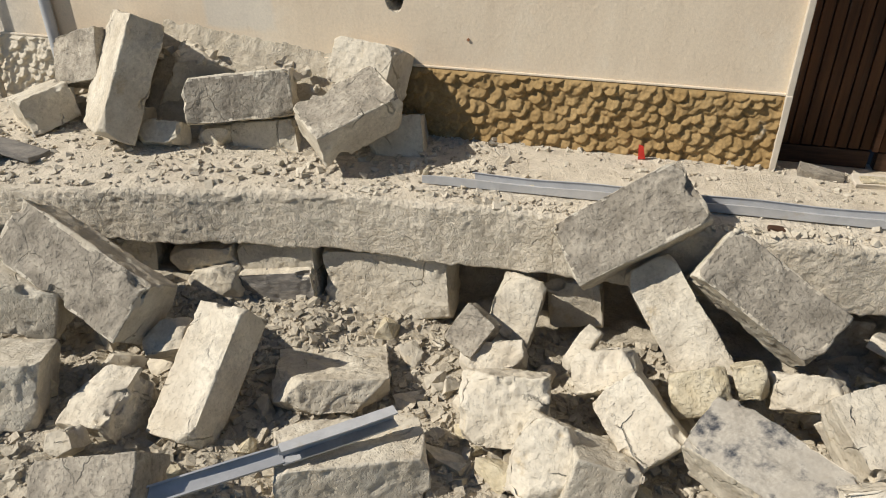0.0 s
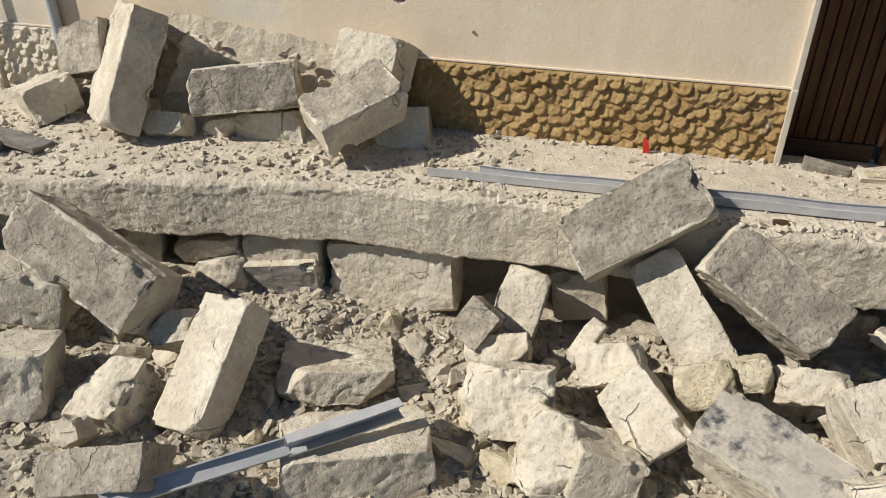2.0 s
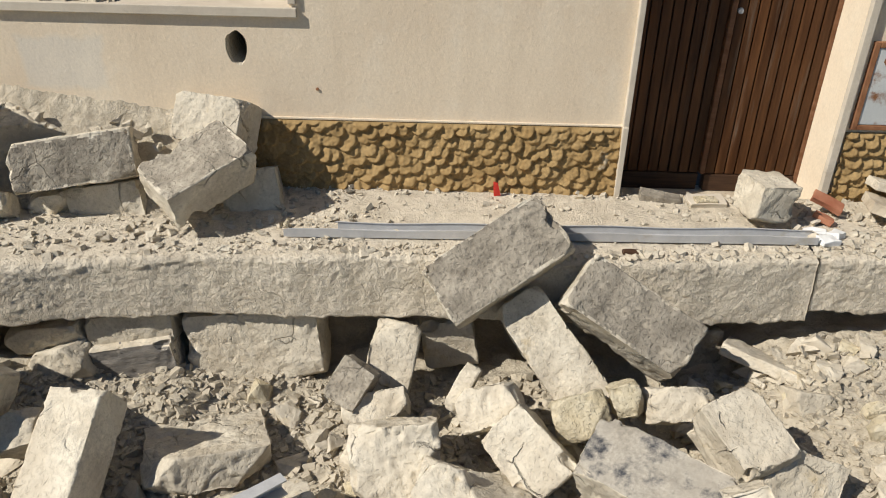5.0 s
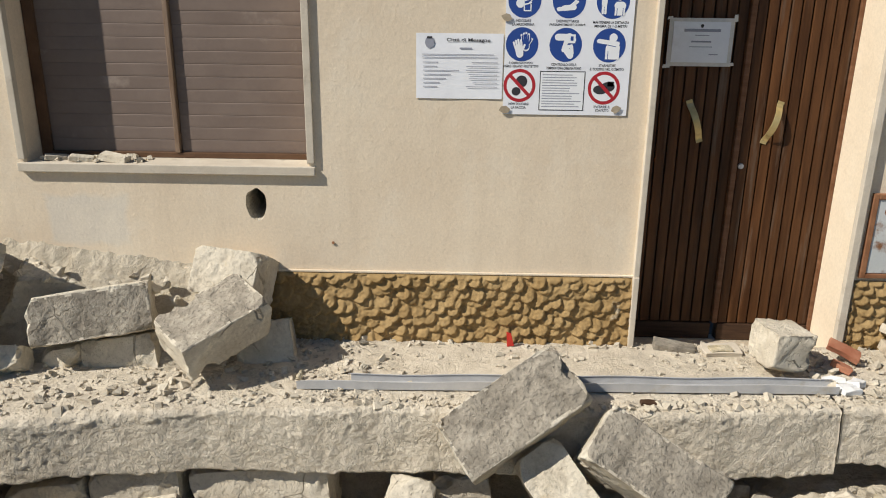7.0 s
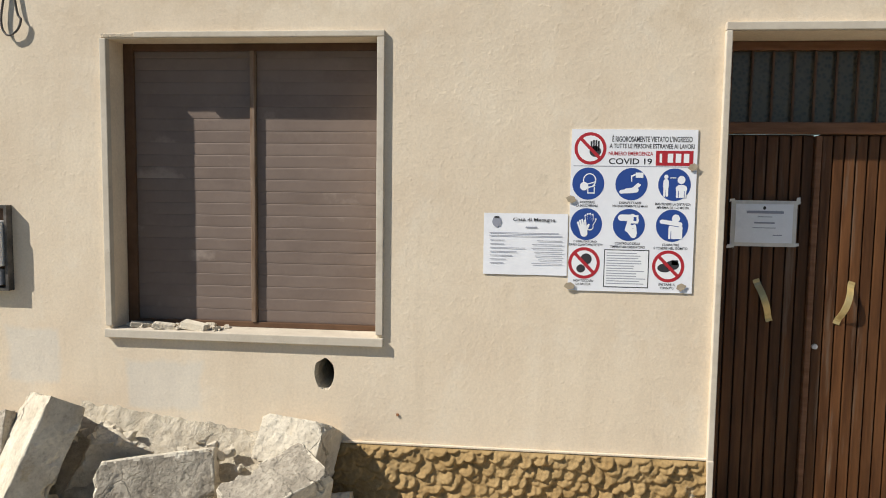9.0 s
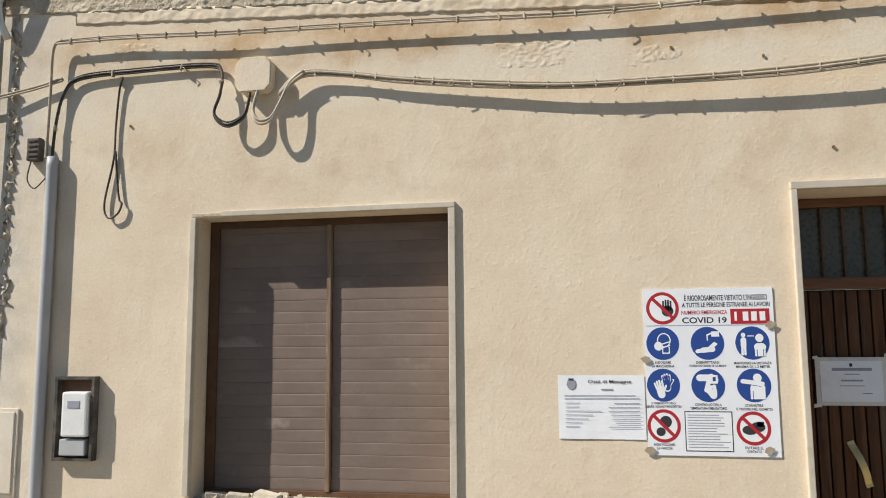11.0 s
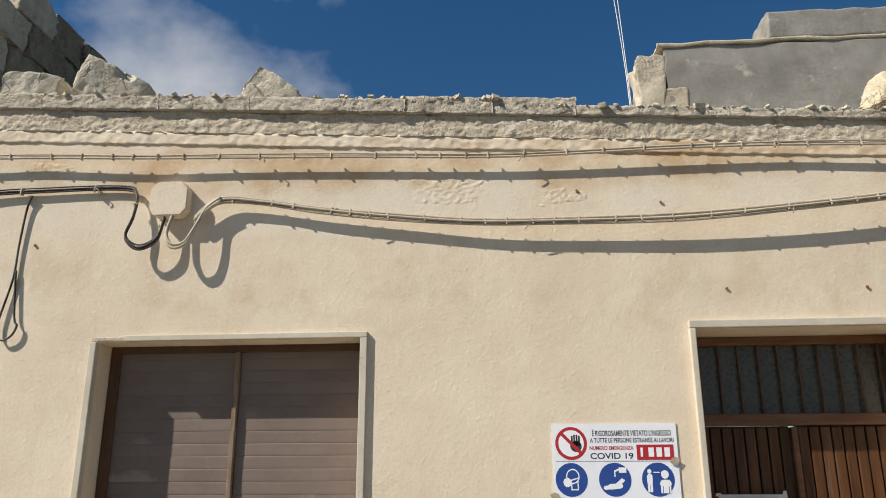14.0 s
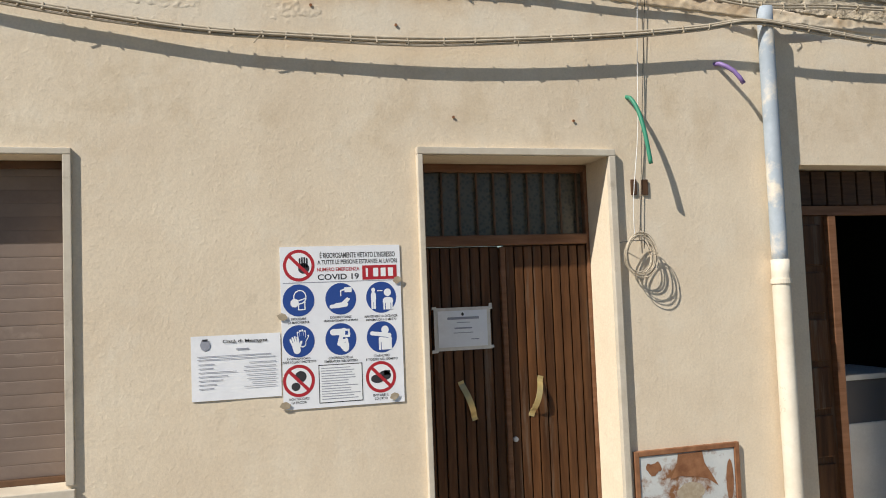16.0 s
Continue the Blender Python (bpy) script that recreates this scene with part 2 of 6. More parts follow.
GREEN = plain("green_tube", (0.03, 0.22, 0.13), 0.5)
PURPLE = plain("purple_tube", (0.22, 0.14, 0.36), 0.5)
RED = plain("red_plastic", (0.55, 0.03, 0.02), 0.45)
TERRA = material("terracotta", (0.30, 0.11, 0.06), (0.42, 0.20, 0.12), 9, 0.9, 0.4, 60)
PAPER = material("white_paper", (0.80, 0.81, 0.84), (0.86, 0.87, 0.89), 2, 0.8, 0.05, 20)
PRINT_BLACK = plain("black_ink", (0.03, 0.03, 0.035), 0.7)
PRINT_GREY = plain("grey_ink", (0.30, 0.31, 0.36), 0.7)
PRINT_RED = plain("red_ink", (0.42, 0.015, 0.025), 0.6)
PRINT_BLUE = plain("blue_ink", (0.015, 0.06, 0.27), 0.6)
PRINT_WHITE = plain("white_ink", (0.84, 0.85, 0.86), 0.6)
TAPE = material("brown_tape", (0.36, 0.29, 0.2), (0.46, 0.39, 0.29), 30, 0.5, 0.2, 60)
CLEARTAPE = material("white_tape", (0.66, 0.63, 0.57), (0.76, 0.73, 0.67), 20, 0.5, 0.2, 60)
PIPE_OLD = material("weathered_pipe", (0.30, 0.27, 0.22), (0.47, 0.42, 0.34), 6, 0.7, 0.3, 50, c3=(0.30, 0.17, 0.08), spots=0.10, spot_scale=5)
# near-black colour standing for shade in the room, the bore and behind the slats
SHADE_BLACK = plain("shade_black", (0.02, 0.018, 0.016), 0.9)
GREENWALL = material("green_plaster", (0.36, 0.42, 0.30), (0.46, 0.50, 0.38), 2, 0.9, 0.3, 30, c3=(0.30, 0.29, 0.25), spots=0.08, spot_scale=2)
ASPHALT = material("street_asphalt", (0.05, 0.05, 0.05), (0.10, 0.095, 0.088), 3, 0.95, 0.6, 60, c3=(0.30, 0.27, 0.21), spots=0.05, spot_scale=1.2)
COPING = material("weathered_coping", (0.44, 0.38, 0.295), (0.66, 0.585, 0.46), 9, 0.95, 1.0, 50, pits=0.2, c3=(0.62, 0.55, 0.43), spots=0.05, spot_scale=8, dist=0.02, grain=(0.68, 1.14), cracks=0.4)
ROOFSTONE = material("masonry_stone", (0.44, 0.375, 0.28), (0.64, 0.56, 0.43), 7, 0.95, 0.9, 55, pits=0.2, c3=(0.30, 0.27, 0.23), spots=0.08, spot_scale=5, vary=0.1, dist=0.014, grain=(0.70, 1.14))
# brown masonry stone, darkened further to carry the side wall's shade in its colour
SHADED_SIDESTONE = material("side_wall_stone_shaded", (0.23, 0.185, 0.125), (0.39, 0.325, 0.23), 8, 0.95, 1.0, 50, pits=0.25, c3=(0.20, 0.18, 0.15), spots=0.09, spot_scale=4, vary=0.12, dist=0.025, grain=(0.70, 1.14), cracks=0.3)
MOSS = material("dry_weeds", (0.07, 0.052, 0.03), (0.16, 0.12, 0.07), 20, 1.0, 0.8, 60)

GLASS = bpy.data.materials.new("frosted_glass")
GLASS.use_nodes = True
g = GLASS.node_tree.nodes["Principled BSDF"]
g.inputs["Base Color"].default_value = (0.16, 0.19, 0.17, 1)
g.inputs["Roughness"].default_value = 0.25
gv = GLASS.node_tree.nodes.new("ShaderNodeTexVoronoi")
gv.inputs["Scale"].default_value = 45
gb = GLASS.node_tree.nodes.new("ShaderNodeBump")
gb.inputs["Strength"].default_value = 0.6
gc = GLASS.node_tree.nodes.new("ShaderNodeTexCoord")
gr = GLASS.node_tree.nodes.new("ShaderNodeValToRGB")
gr.color_ramp.elements[0].position, gr.color_ramp.elements[0].color = 0.2, (0.034, 0.036, 0.028, 1)
gr.color_ramp.elements[1].position, gr.color_ramp.elements[1].color = 0.55, (0.075, 0.066, 0.046, 1)
GLASS.node_tree.links.new(gc.outputs["Object"], gv.inputs["Vector"])
GLASS.node_tree.links.new(gv.outputs["Distance"], gb.inputs["Height"])
GLASS.node_tree.links.new(gv.outputs["Distance"], gr.inputs["Fac"])
GLASS.node_tree.links.new(gr.outputs["Color"], g.inputs["Base Color"])
GLASS.node_tree.links.new(gb.outputs["Normal"], g.inputs["Normal"])


def plaster_material():
    """Cream render: trowel relief, rain streaks, a bare cement strip at the corner and rust-brown stains under the eaves."""
    m = bpy.data.materials.new("cream_plaster")
    m.use_nodes = True
    n, l = m.node_tree.nodes, m.node_tree.links
    b = n["Principled BSDF"]
    b.inputs["Roughness"].default_value = 0.92
    b.inputs["Specular IOR Level"].default_value = 0.2
    co = n.new("ShaderNodeTexCoord")
    sep = n.new("ShaderNodeSeparateXYZ")
    l.new(co.outputs["Object"], sep.inputs["Vector"])

    def tex(scale, detail=6.0, rough=0.6, stretch=None):
        t = n.new("ShaderNodeTexNoise")
        t.inputs["Scale"].default_value = scale
        t.inputs["Detail"].default_value = detail
        t.inputs["Roughness"].default_value = rough
        if stretch:
            mp = n.new("ShaderNodeMapping")
            mp.inputs["Scale"].default_value = stretch
            l.new(co.outputs["Object"], mp.inputs["Vector"])
            l.new(mp.outputs["Vector"], t.inputs["Vector"])
        else:
            l.new(co.outputs["Object"], t.inputs["Vector"])
        return t.outputs["Fac"]

    def ranged(v, a, z, lo=0.0, hi=1.0, smooth=False):
        r = n.new("ShaderNodeMapRange")
        if smooth:
            r.interpolation_type = "SMOOTHSTEP"
        r.inputs["From Min"].default_value, r.inputs["From Max"].default_value = a, z
        r.inputs["To Min"].default_value, r.inputs["To Max"].default_value = lo, hi
        l.new(v, r.inputs["Value"])
        return r.outputs["Result"]

    def math2(op, a, c):
        q = n.new("ShaderNodeMath")
        q.operation = op
        for k, v in enumerate((a, c)):
            if isinstance(v, (int, float)):
                q.inputs[k].default_value = v
            else:
                l.new(v, q.inputs[k])
        return q.outputs["Value"]

    def blend(fac, a, c):
        q = n.new("ShaderNodeMix")
        q.data_type = "RGBA"
        l.new(fac, q.inputs["Factor"])
        for key, v in (("A", a), ("B", c)):
            if isinstance(v, tuple):
                q.inputs[key].default_value = (*v, 1)
            else:
                l.new(v, q.inputs[key])
        return q.outputs["Result"]

    col = blend(ranged(tex(1.6, 8), 0.35, 0.68), (0.705, 0.584, 0.432), (0.79, 0.678, 0.517))
    col = blend(ranged(tex(2.2, 8, 0.7, (3.0, 1.0, 0.35)), 0.54, 0.78, 0, 0.28), col, (0.53, 0.43, 0.31))
    # rust-brown stains along the upper cable, mould lower down, bare pale filler between
    zz = math2("ADD", sep.outputs["Z"], math2("MULTIPLY", math2("SUBTRACT", tex(3.0, 6, 0.6), 0.5), 0.30))
    band = math2("MULTIPLY", ranged(zz, 3.28, 3.42, smooth=True), ranged(zz, 3.72, 3.58, smooth=True))
    col = blend(math2("MULTIPLY", math2("MULTIPLY", band, ranged(tex(1.9, 8, 0.65), 0.40, 0.60)), 0.75), col, (0.50, 0.325, 0.165))
    low = math2("MULTIPLY", ranged(zz, 2.35, 2.75, smooth=True), ranged(zz, 3.15, 2.95, smooth=True))
    col = blend(math2("MULTIPLY", math2("MULTIPLY", low, ranged(tex(2.6, 8, 0.7), 0.48, 0.66)), 0.40), col, (0.50, 0.365, 0.21))
    pale = math2("MULTIPLY", ranged(zz, 3.08, 3.2, smooth=True), ranged(zz, 3.46, 3.36, smooth=True))
    col = blend(math2("MULTIPLY", math2("MULTIPLY", pale, ranged(tex(1.4, 8, 0.6), 0.42, 0.55)), 0.6), col, (0.77, 0.69, 0.56))
    # pale filler patches under the window
    for px, pz, wx, wz in ((-2.58, 0.80, 0.15, 0.15), (-1.82, 0.66, 0.21, 0.13)):
        dx = math2("SUBTRACT", math2("ABSOLUTE", math2("SUBTRACT", sep.outputs["X"], px), 0), wx)
        dz = math2("SUBTRACT", math2("ABSOLUTE", math2("SUBTRACT", sep.outputs["Z"], pz), 0), wz)
        d = math2("ADD", math2("MAXIMUM", dx, dz), math2("MULTIPLY", math2("SUBTRACT", tex(9), 0.5), 0.09))
        col = blend(ranged(d, -0.015, 0.02, 0.6, 0.0), col, (0.66, 0.62, 0.54))
    # bare cement along the corner of the house
    edge = math2("ADD", sep.outputs["X"], math2("MULTIPLY", math2("SUBTRACT", tex(2.5, 8, 0.6), 0.5), 0.9))
    col = blend(ranged(edge, -3.42, -2.95, 0.8, 0.0), col, blend(ranged(tex(7), 0.4, 0.62), (0.50, 0.465, 0.40), (0.68, 0.63, 0.54)))
    col = blend(ranged(tex(3.3, 8, 0.72, (1.0, 1.0, 0.8)), 0.52, 0.68, 0, 0.5), col, (0.78, 0.70, 0.565))
    col = blend(ranged(tex(7, 8, 0.75), 0.60, 0.72, 0, 0.38), col, (0.46, 0.375, 0.27))
    grain = ranged(tex(70, 4, 0.7), 0.3, 0.7, 0.92, 1.06)
    h = n.new("ShaderNodeHueSaturation")
    l.new(col, h.inputs["Color"])
    l.new(grain, h.inputs["Value"])
    l.new(h.outputs["Color"], b.inputs["Base Color"])
    height = math2("ADD", math2("MULTIPLY", tex(48, 4, 0.65), 0.5), math2("ADD", math2("ADD", math2("MULTIPLY", tex(20, 3, 0.5), 0.4), math2("MULTIPLY", ranged(tex(24, 3, 0.5), 0.60, 0.68), 0.10)), math2("MULTIPLY", tex(3, 3), 1.2)))
    bp = n.new("ShaderNodeBump")
    bp.inputs["Strength"].default_value = 0.27
    bp.inputs["Distance"].default_value = 0.012
    l.new(height, bp.inputs["Height"])
    l.new(bp.outputs["Normal"], b.inputs["Normal"])
    return m


PLASTER = plaster_material()


def dusted_left(m, x_at, colour):
    """Pale mortar dust lying over a material left of a place along the wall."""
    n, l = m.node_tree.nodes, m.node_tree.links
    b = n["Principled BSDF"]
    was = b.inputs["Base Color"].links[0].from_socket
    co = n.new("ShaderNodeTexCoord")
    sep = n.new("ShaderNodeSeparateXYZ")
    l.new(co.outputs["Object"], sep.inputs["Vector"])
    t = n.new("ShaderNodeTexNoise")
    t.inputs["Scale"].default_value = 6.0
    t.inputs["Detail"].default_value = 7.0
    l.new(co.outputs["Object"], t.inputs["Vector"])
    q = n.new("ShaderNodeMath")
    q.operation = "MULTIPLY_ADD"
    q.inputs[1].default_value = 0.8
    l.new(t.outputs["Fac"], q.inputs[0])
    l.new(sep.outputs["X"], q.inputs[2])
    r = n.new("ShaderNodeMapRange")
    r.inputs["From Min"].default_value, r.inputs["From Max"].default_value = x_at + 0.5, x_at + 0.3
    r.inputs["To Max"].default_value = 0.85
    l.new(q.outputs["Value"], r.inputs["Value"])
    mx = n.new("ShaderNodeMix")
    mx.data_type = "RGBA"
    mx.inputs["B"].default_value = (*colour, 1)
    l.new(r.outputs["Result"], mx.inputs["Factor"])
    l.new(was, mx.inputs["A"])
    l.new(mx.outputs["Result"], b.inputs["Base Color"])


dusted_left(PLINTH, -2.55, (0.62, 0.565, 0.46))

# ---- building helpers ----
def mesh_of(name, verts, faces, mats, smooth=False, slots=None):
    me = bpy.data.meshes.new(name)
    me.from_pydata([tuple(v) for v in verts], [], [tuple(f) for f in faces])
    for m in mats if isinstance(mats, (list, tuple)) else [mats]:
        me.materials.append(m)
    if slots is not None:
        me.polygons.foreach_set("material_index", slots)
    if smooth:
        me.polygons.foreach_set("use_smooth", [True] * len(me.polygons))
    me.update()
    return me


def part(name, bm, mat, parent=None, label="", smooth=False):
    """Links a bmesh as one mesh object, under a thing or part if one is given."""
    me = bpy.data.meshes.new(name)
    bmesh.ops.recalc_face_normals(bm, faces=bm.faces[:])
    bm.to_mesh(me)
    bm.free()
    me.materials.append(mat)
    if smooth:
        me.polygons.foreach_set("use_smooth", [True] * len(me.polygons))
    ob = new(name, me)
    if parent is not None:
        ob.parent = parent
    if label:
        tagged(ob, label)
    return ob


def boxes(*specs, bevel=0.0):
    """A bmesh of boxes (x0, x1, y0, y1, z0, z1)."""
    bm = bmesh.new()
    for x0, x1, y0, y1, z0, z1 in specs:
        r = bmesh.ops.create_cube(bm, size=1)
        bmesh.ops.scale(bm, vec=(x1 - x0, y1 - y0, z1 - z0), verts=r["verts"])
        bmesh.ops.translate(bm, vec=((x0 + x1) / 2, (y0 + y1) / 2, (z0 + z1) / 2), verts=r["verts"])
    if bevel:
        bmesh.ops.bevel(bm, geom=bm.edges[:], offset=bevel, segments=2, affect="EDGES", profile=0.6)
    return bm


def empty(name, at, label, category, group="", kind=""):
    ob = new(name)
    ob.location = at
    ob.empty_display_size = 0.1
    return tagged(ob, label, category, group, kind)


def tube_mesh(name, points, r, mat, sides=8, closed=False):
    """A tube along points, smoothed by Catmull-Rom."""
    P = [Vector(p) for p in points]
    pts = []
    m = len(P)
    for i in range(m - 1):
        p0, p1, p2, p3 = P[max(i - 1, 0)], P[i], P[i + 1], P[min(i + 2, m - 1)]
        steps = max(2, min(14, int((p2 - p1).length / max(r * 2.5, 0.012))))
        for k in range(steps):
            t = k / steps
            pts.append(0.5 * ((2 * p1) + (p2 - p0) * t + (2 * p0 - 5 * p1 + 4 * p2 - p3) * t * t + (3 * p1 - p0 - 3 * p2 + p3) * t ** 3))
    pts.append(P[-1])
    verts, faces = [], []
    side = None
    for i, p in enumerate(pts):
        d = (pts[min(i + 1, len(pts) - 1)] - pts[max(i - 1, 0)]).normalized()
        if side is None:
            side = d.orthogonal().normalized()
        side = (side - d * side.dot(d)).normalized()
        up = d.cross(side)
        for k in range(sides):
            a = 2 * math.pi * k / sides
            verts.append(p + (side * math.cos(a) + up * math.sin(a)) * r)
    for i in range(len(pts) - 1):
        for k in range(sides):
            k2 = (k + 1) % sides
            faces.append((i * sides + k, i * sides + k2, (i + 1) * sides + k2, (i + 1) * sides + k))
    faces.append(tuple(range(sides - 1, -1, -1)))
    faces.append(tuple(range((len(pts) - 1) * sides, len(pts) * sides)))
    return mesh_of(name, verts, faces, mat, smooth=True)


def tube(name, points, r, mat, parent=None, sides=8):
    ob = new(name, tube_mesh(name, points, r, mat, sides))
    if parent is not None:
        ob.parent = parent
    return ob


def cut_dir(rnd):
    v = Vector((rnd.choice((-1, 1)) * rnd.uniform(0.25, 1), rnd.choice((-1, 1)) * rnd.uniform(0.25, 1), rnd.choice((-1, 1)) * rnd.uniform(0.25, 1)))
    return v.normalized()


def stone_mesh(name, dims, seed, style, res=0.0105):
    """A quarried block: welded lattice box, worn round edges, broken-off corners, pitted skin."""
    rnd = random.Random(seed)
    L, D, H = dims
    half = Vector((L / 2, D / 2, H / 2))
    nx, ny, nz = (max(4, min(64, round(v / res))) for v in dims)
    index, verts, faces = {}, [], []

    def vid(i, j, k):
        key = (i, j, k)
        if key not in index:
            index[key] = len(verts)
            verts.append(Vector(((i / nx - 0.5) * L, (j / ny - 0.5) * D, (k / nz - 0.5) * H)))
        return index[key]

    for i in range(nx):
        for j in range(ny):
            faces.append((vid(i, j, 0), vid(i, j + 1, 0), vid(i + 1, j + 1, 0), vid(i + 1, j, 0)))
            faces.append((vid(i, j, nz), vid(i + 1, j, nz), vid(i + 1, j + 1, nz), vid(i, j + 1, nz)))
        for k in range(nz):
            faces.append((vid(i, 0, k), vid(i + 1, 0, k), vid(i + 1, 0, k + 1), vid(i, 0, k + 1)))
            faces.append((vid(i, ny, k), vid(i, ny, k + 1), vid(i + 1, ny, k + 1), vid(i + 1, ny, k)))
    for j in range(ny):
        for k in range(nz):
            faces.append((vid(0, j, k), vid(0, j, k + 1), vid(0, j + 1, k + 1), vid(0, j + 1, k)))
            faces.append((vid(nx, j, k), vid(nx, j + 1, k), vid(nx, j + 1, k + 1), vid(nx, j, k + 1)))
    chunk = style in ("chunk", "yellow")
    if style == "door_block":
        rnd.seed(seed + 40)
    cuts = []
    for _ in range(10 if chunk else 6):
        n = cut_dir(rnd)
        support = abs(n.x) * half.x + abs(n.y) * half.y + abs(n.z) * half.z
        cuts.append((n, support * (rnd.uniform(0.66, 0.86) if chunk else rnd.uniform(0.84, 0.95))))
    small = min(half)
    radius = small * (0.06 if chunk else 0.05)
    amp = min(0.016, small * (0.15 if chunk else 0.075))
    off = Vector((rnd.uniform(0, 90), rnd.uniform(0, 90), rnd.uniform(0, 90)))
    bites = []
    for _ in range(8):
        c = Vector([h * rnd.choice((-1, 1)) for h in half])
        free = rnd.randrange(3)
        c[free] = half[free] * rnd.uniform(-1, 1)
        br = min(0.075, small * rnd.uniform(0.16, 0.60))
        bites.append((c * (1 + br * 0.35 / max(c.length, 0.01)), br))
    for v in verts:
        p = v.copy()
        rr = radius * (0.6 + 1.1 * abs(noise.noise(p * 7 + off)))
        core = Vector((max(-half.x + rr, min(half.x - rr, p.x)), max(-half.y + rr, min(half.y - rr, p.y)), max(-half.z + rr, min(half.z - rr, p.z))))
        d = p - core
        out = d.normalized() if d.length > 1e-6 else p.normalized()
        p = core + out * rr
        for n, lim in cuts:
            q = p.dot(n) - lim
            if q > 0:
                p -= n * q * 0.96
        for c, br in bites:
            q = p - c
            r2 = br * (1 + 0.45 * noise.noise(p * 26 - off))
            if 1e-5 < q.length < r2:
                p = c + q.normalized() * r2
        w = noise.noise(p * 5 + off) * 0.7 + noise.noise(p * 13 + off) * 0.4 + noise.noise(p * 34 + off) * (0.45 if chunk else 0.2) + noise.noise(p * 70 - off) * 0.22
        pit = max(0.0, noise.noise(p * 27 - off) - 0.40) * 2.6
        # skin flaked away in steps
        flake = max(0.0, min(1.0, (noise.noise(p * 4.2 - off) + 0.35 * noise.noise(p * 15 + off) - 0.08) * 16))
        flake2 = max(0.0, min(1.0, (noise.noise(p * 7.5 + off * 2) - 0.22) * 14))
        p += out * (amp * (w - 0.2 - pit) - (0.0065 * flake + 0.004 * flake2) * (1.4 if chunk else 1.0))
        v.xyz = p
    me = mesh_of(name, verts, faces, [STONE, STONE_G, STONE_D, STONE_Y, STONE_T], smooth=True)
    slots = []
    for f in me.polygons:
        n, c = f.normal, f.center
        s = 0
        jag = 0.012 + 0.022 * noise.noise(c * 9 + off) + 0.012 * noise.noise(c * 40 + off)
        inside = min(half.x - abs(c.x), half.z - abs(c.z)) > jag
        inside_top = min(half.x - abs(c.x), half.y - abs(c.y)) > jag
        if style == "grey":
            s = 1
        elif style == "yellow":
            s = 3
        elif style == "grey_front" and n.y < -0.45 and inside:
            s = 1
        elif style == "grey_top" and n.z > 0.45 and inside_top:
            s = 1
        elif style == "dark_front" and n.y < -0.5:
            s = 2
        elif style == "tar" and n.y < -0.5:
            s = 4
        slots.append(s)
    me.polygons.foreach_set("material_index", slots)
    return me


STONE_LABELS = {
    "pale": "pale limestone building block with worn edges lying in the rubble",
    "chunk": "broken irregular chunk of pale limestone lying in the rubble",
    "grey": "grey weathered limestone block lying in the rubble",
    "grey_front": "limestone block with a grey weathered face, tumbled on the rubble",
    "grey_top": "limestone block with one dark weathered side, leaning on others",
    "dark_front": "limestone block with a dark grey face under the pavement slab",
    "yellow": "crumbling yellowish limestone lump lying in the rubble",
    "door_block": "squared cream limestone block lying before the door",
    "tar": "limestone block with black tar smears on its grey face",
}


def fallen_block(seed, style, m, dims):
    name = "stone_chunk" if style in ("chunk", "yellow") else "stone_block"
    ob = new(name, stone_mesh(name, dims, seed, style))
    ob.matrix_world = m
    return tagged(ob, STONE_LABELS[style], "stone block" if name == "stone_block" else "stone", "fallen stones")


# ---- ground and street ----
def front_edge(x):
    return float(np.interp(x, (-5, -2.6, -1.6, -1.0, -0.15, 1.3, 1.9, 2.4, 5.2), (-1.55, -1.13, -0.90, -0.82, -0.775, -0.77, -0.70, -0.66, -0.66)))


def pile_height(x, y):
    f = front_edge(x)
    base = -0.70 + 0.16 * max(0.0, min(1.0, (-x - 0.7) / 1.2)) + 0.26 * max(0.0, min(1.0, (x - 1.25) / 0.8))
    back = max(0.0, min(1.0, (y - f - 0.36) / 0.12))
    z = base + back * 0.42
    near = max(0.0, min(1.0, (-2.5 - y) / 1.6))
    z -= near * 0.12
    far = max(0.0, abs(x) - 3.4)
    z -= min(0.7, far * 0.5) + max(0.0, -3.3 - y) * 0.35
    q = Vector((x, y, 0))
    z += 0.05 * noise.noise(q * 3.1) + 0.035 * noise.noise(q * 8) + 0.018 * noise.noise(q * 21) + 0.008 * noise.noise(q * 50)
    return z


def heap():
    xs = np.linspace(-4.6, 5.0, 300)
    ys = np.concatenate([np.linspace(-4.6, -2.4, 26)[:-1], np.linspace(-2.4, -0.55, 110), np.linspace(-0.5, 0.0, 6)])
    verts = [(x, y, pile_height(x, y)) for y in ys for x in xs]
    nx = len(xs)
    faces = [(j * nx + i, j * nx + i + 1, (j + 1) * nx + i + 1, (j + 1) * nx + i) for j in range(len(ys) - 1) for i in range(nx - 1)]
    ob = new("rubble_heap", mesh_of("rubble_heap", verts, faces, RUBBLE, smooth=True))
    return tagged(ob, "heap of dusty crushed limestone rubble", "rubble", kind="stuff")


ground = part("ground", boxes((-60, 60, -60, 60, -1.2, -0.84)), ASPHALT)
tagged(ground, "dusty asphalt street", "street", kind="structure")
heap()


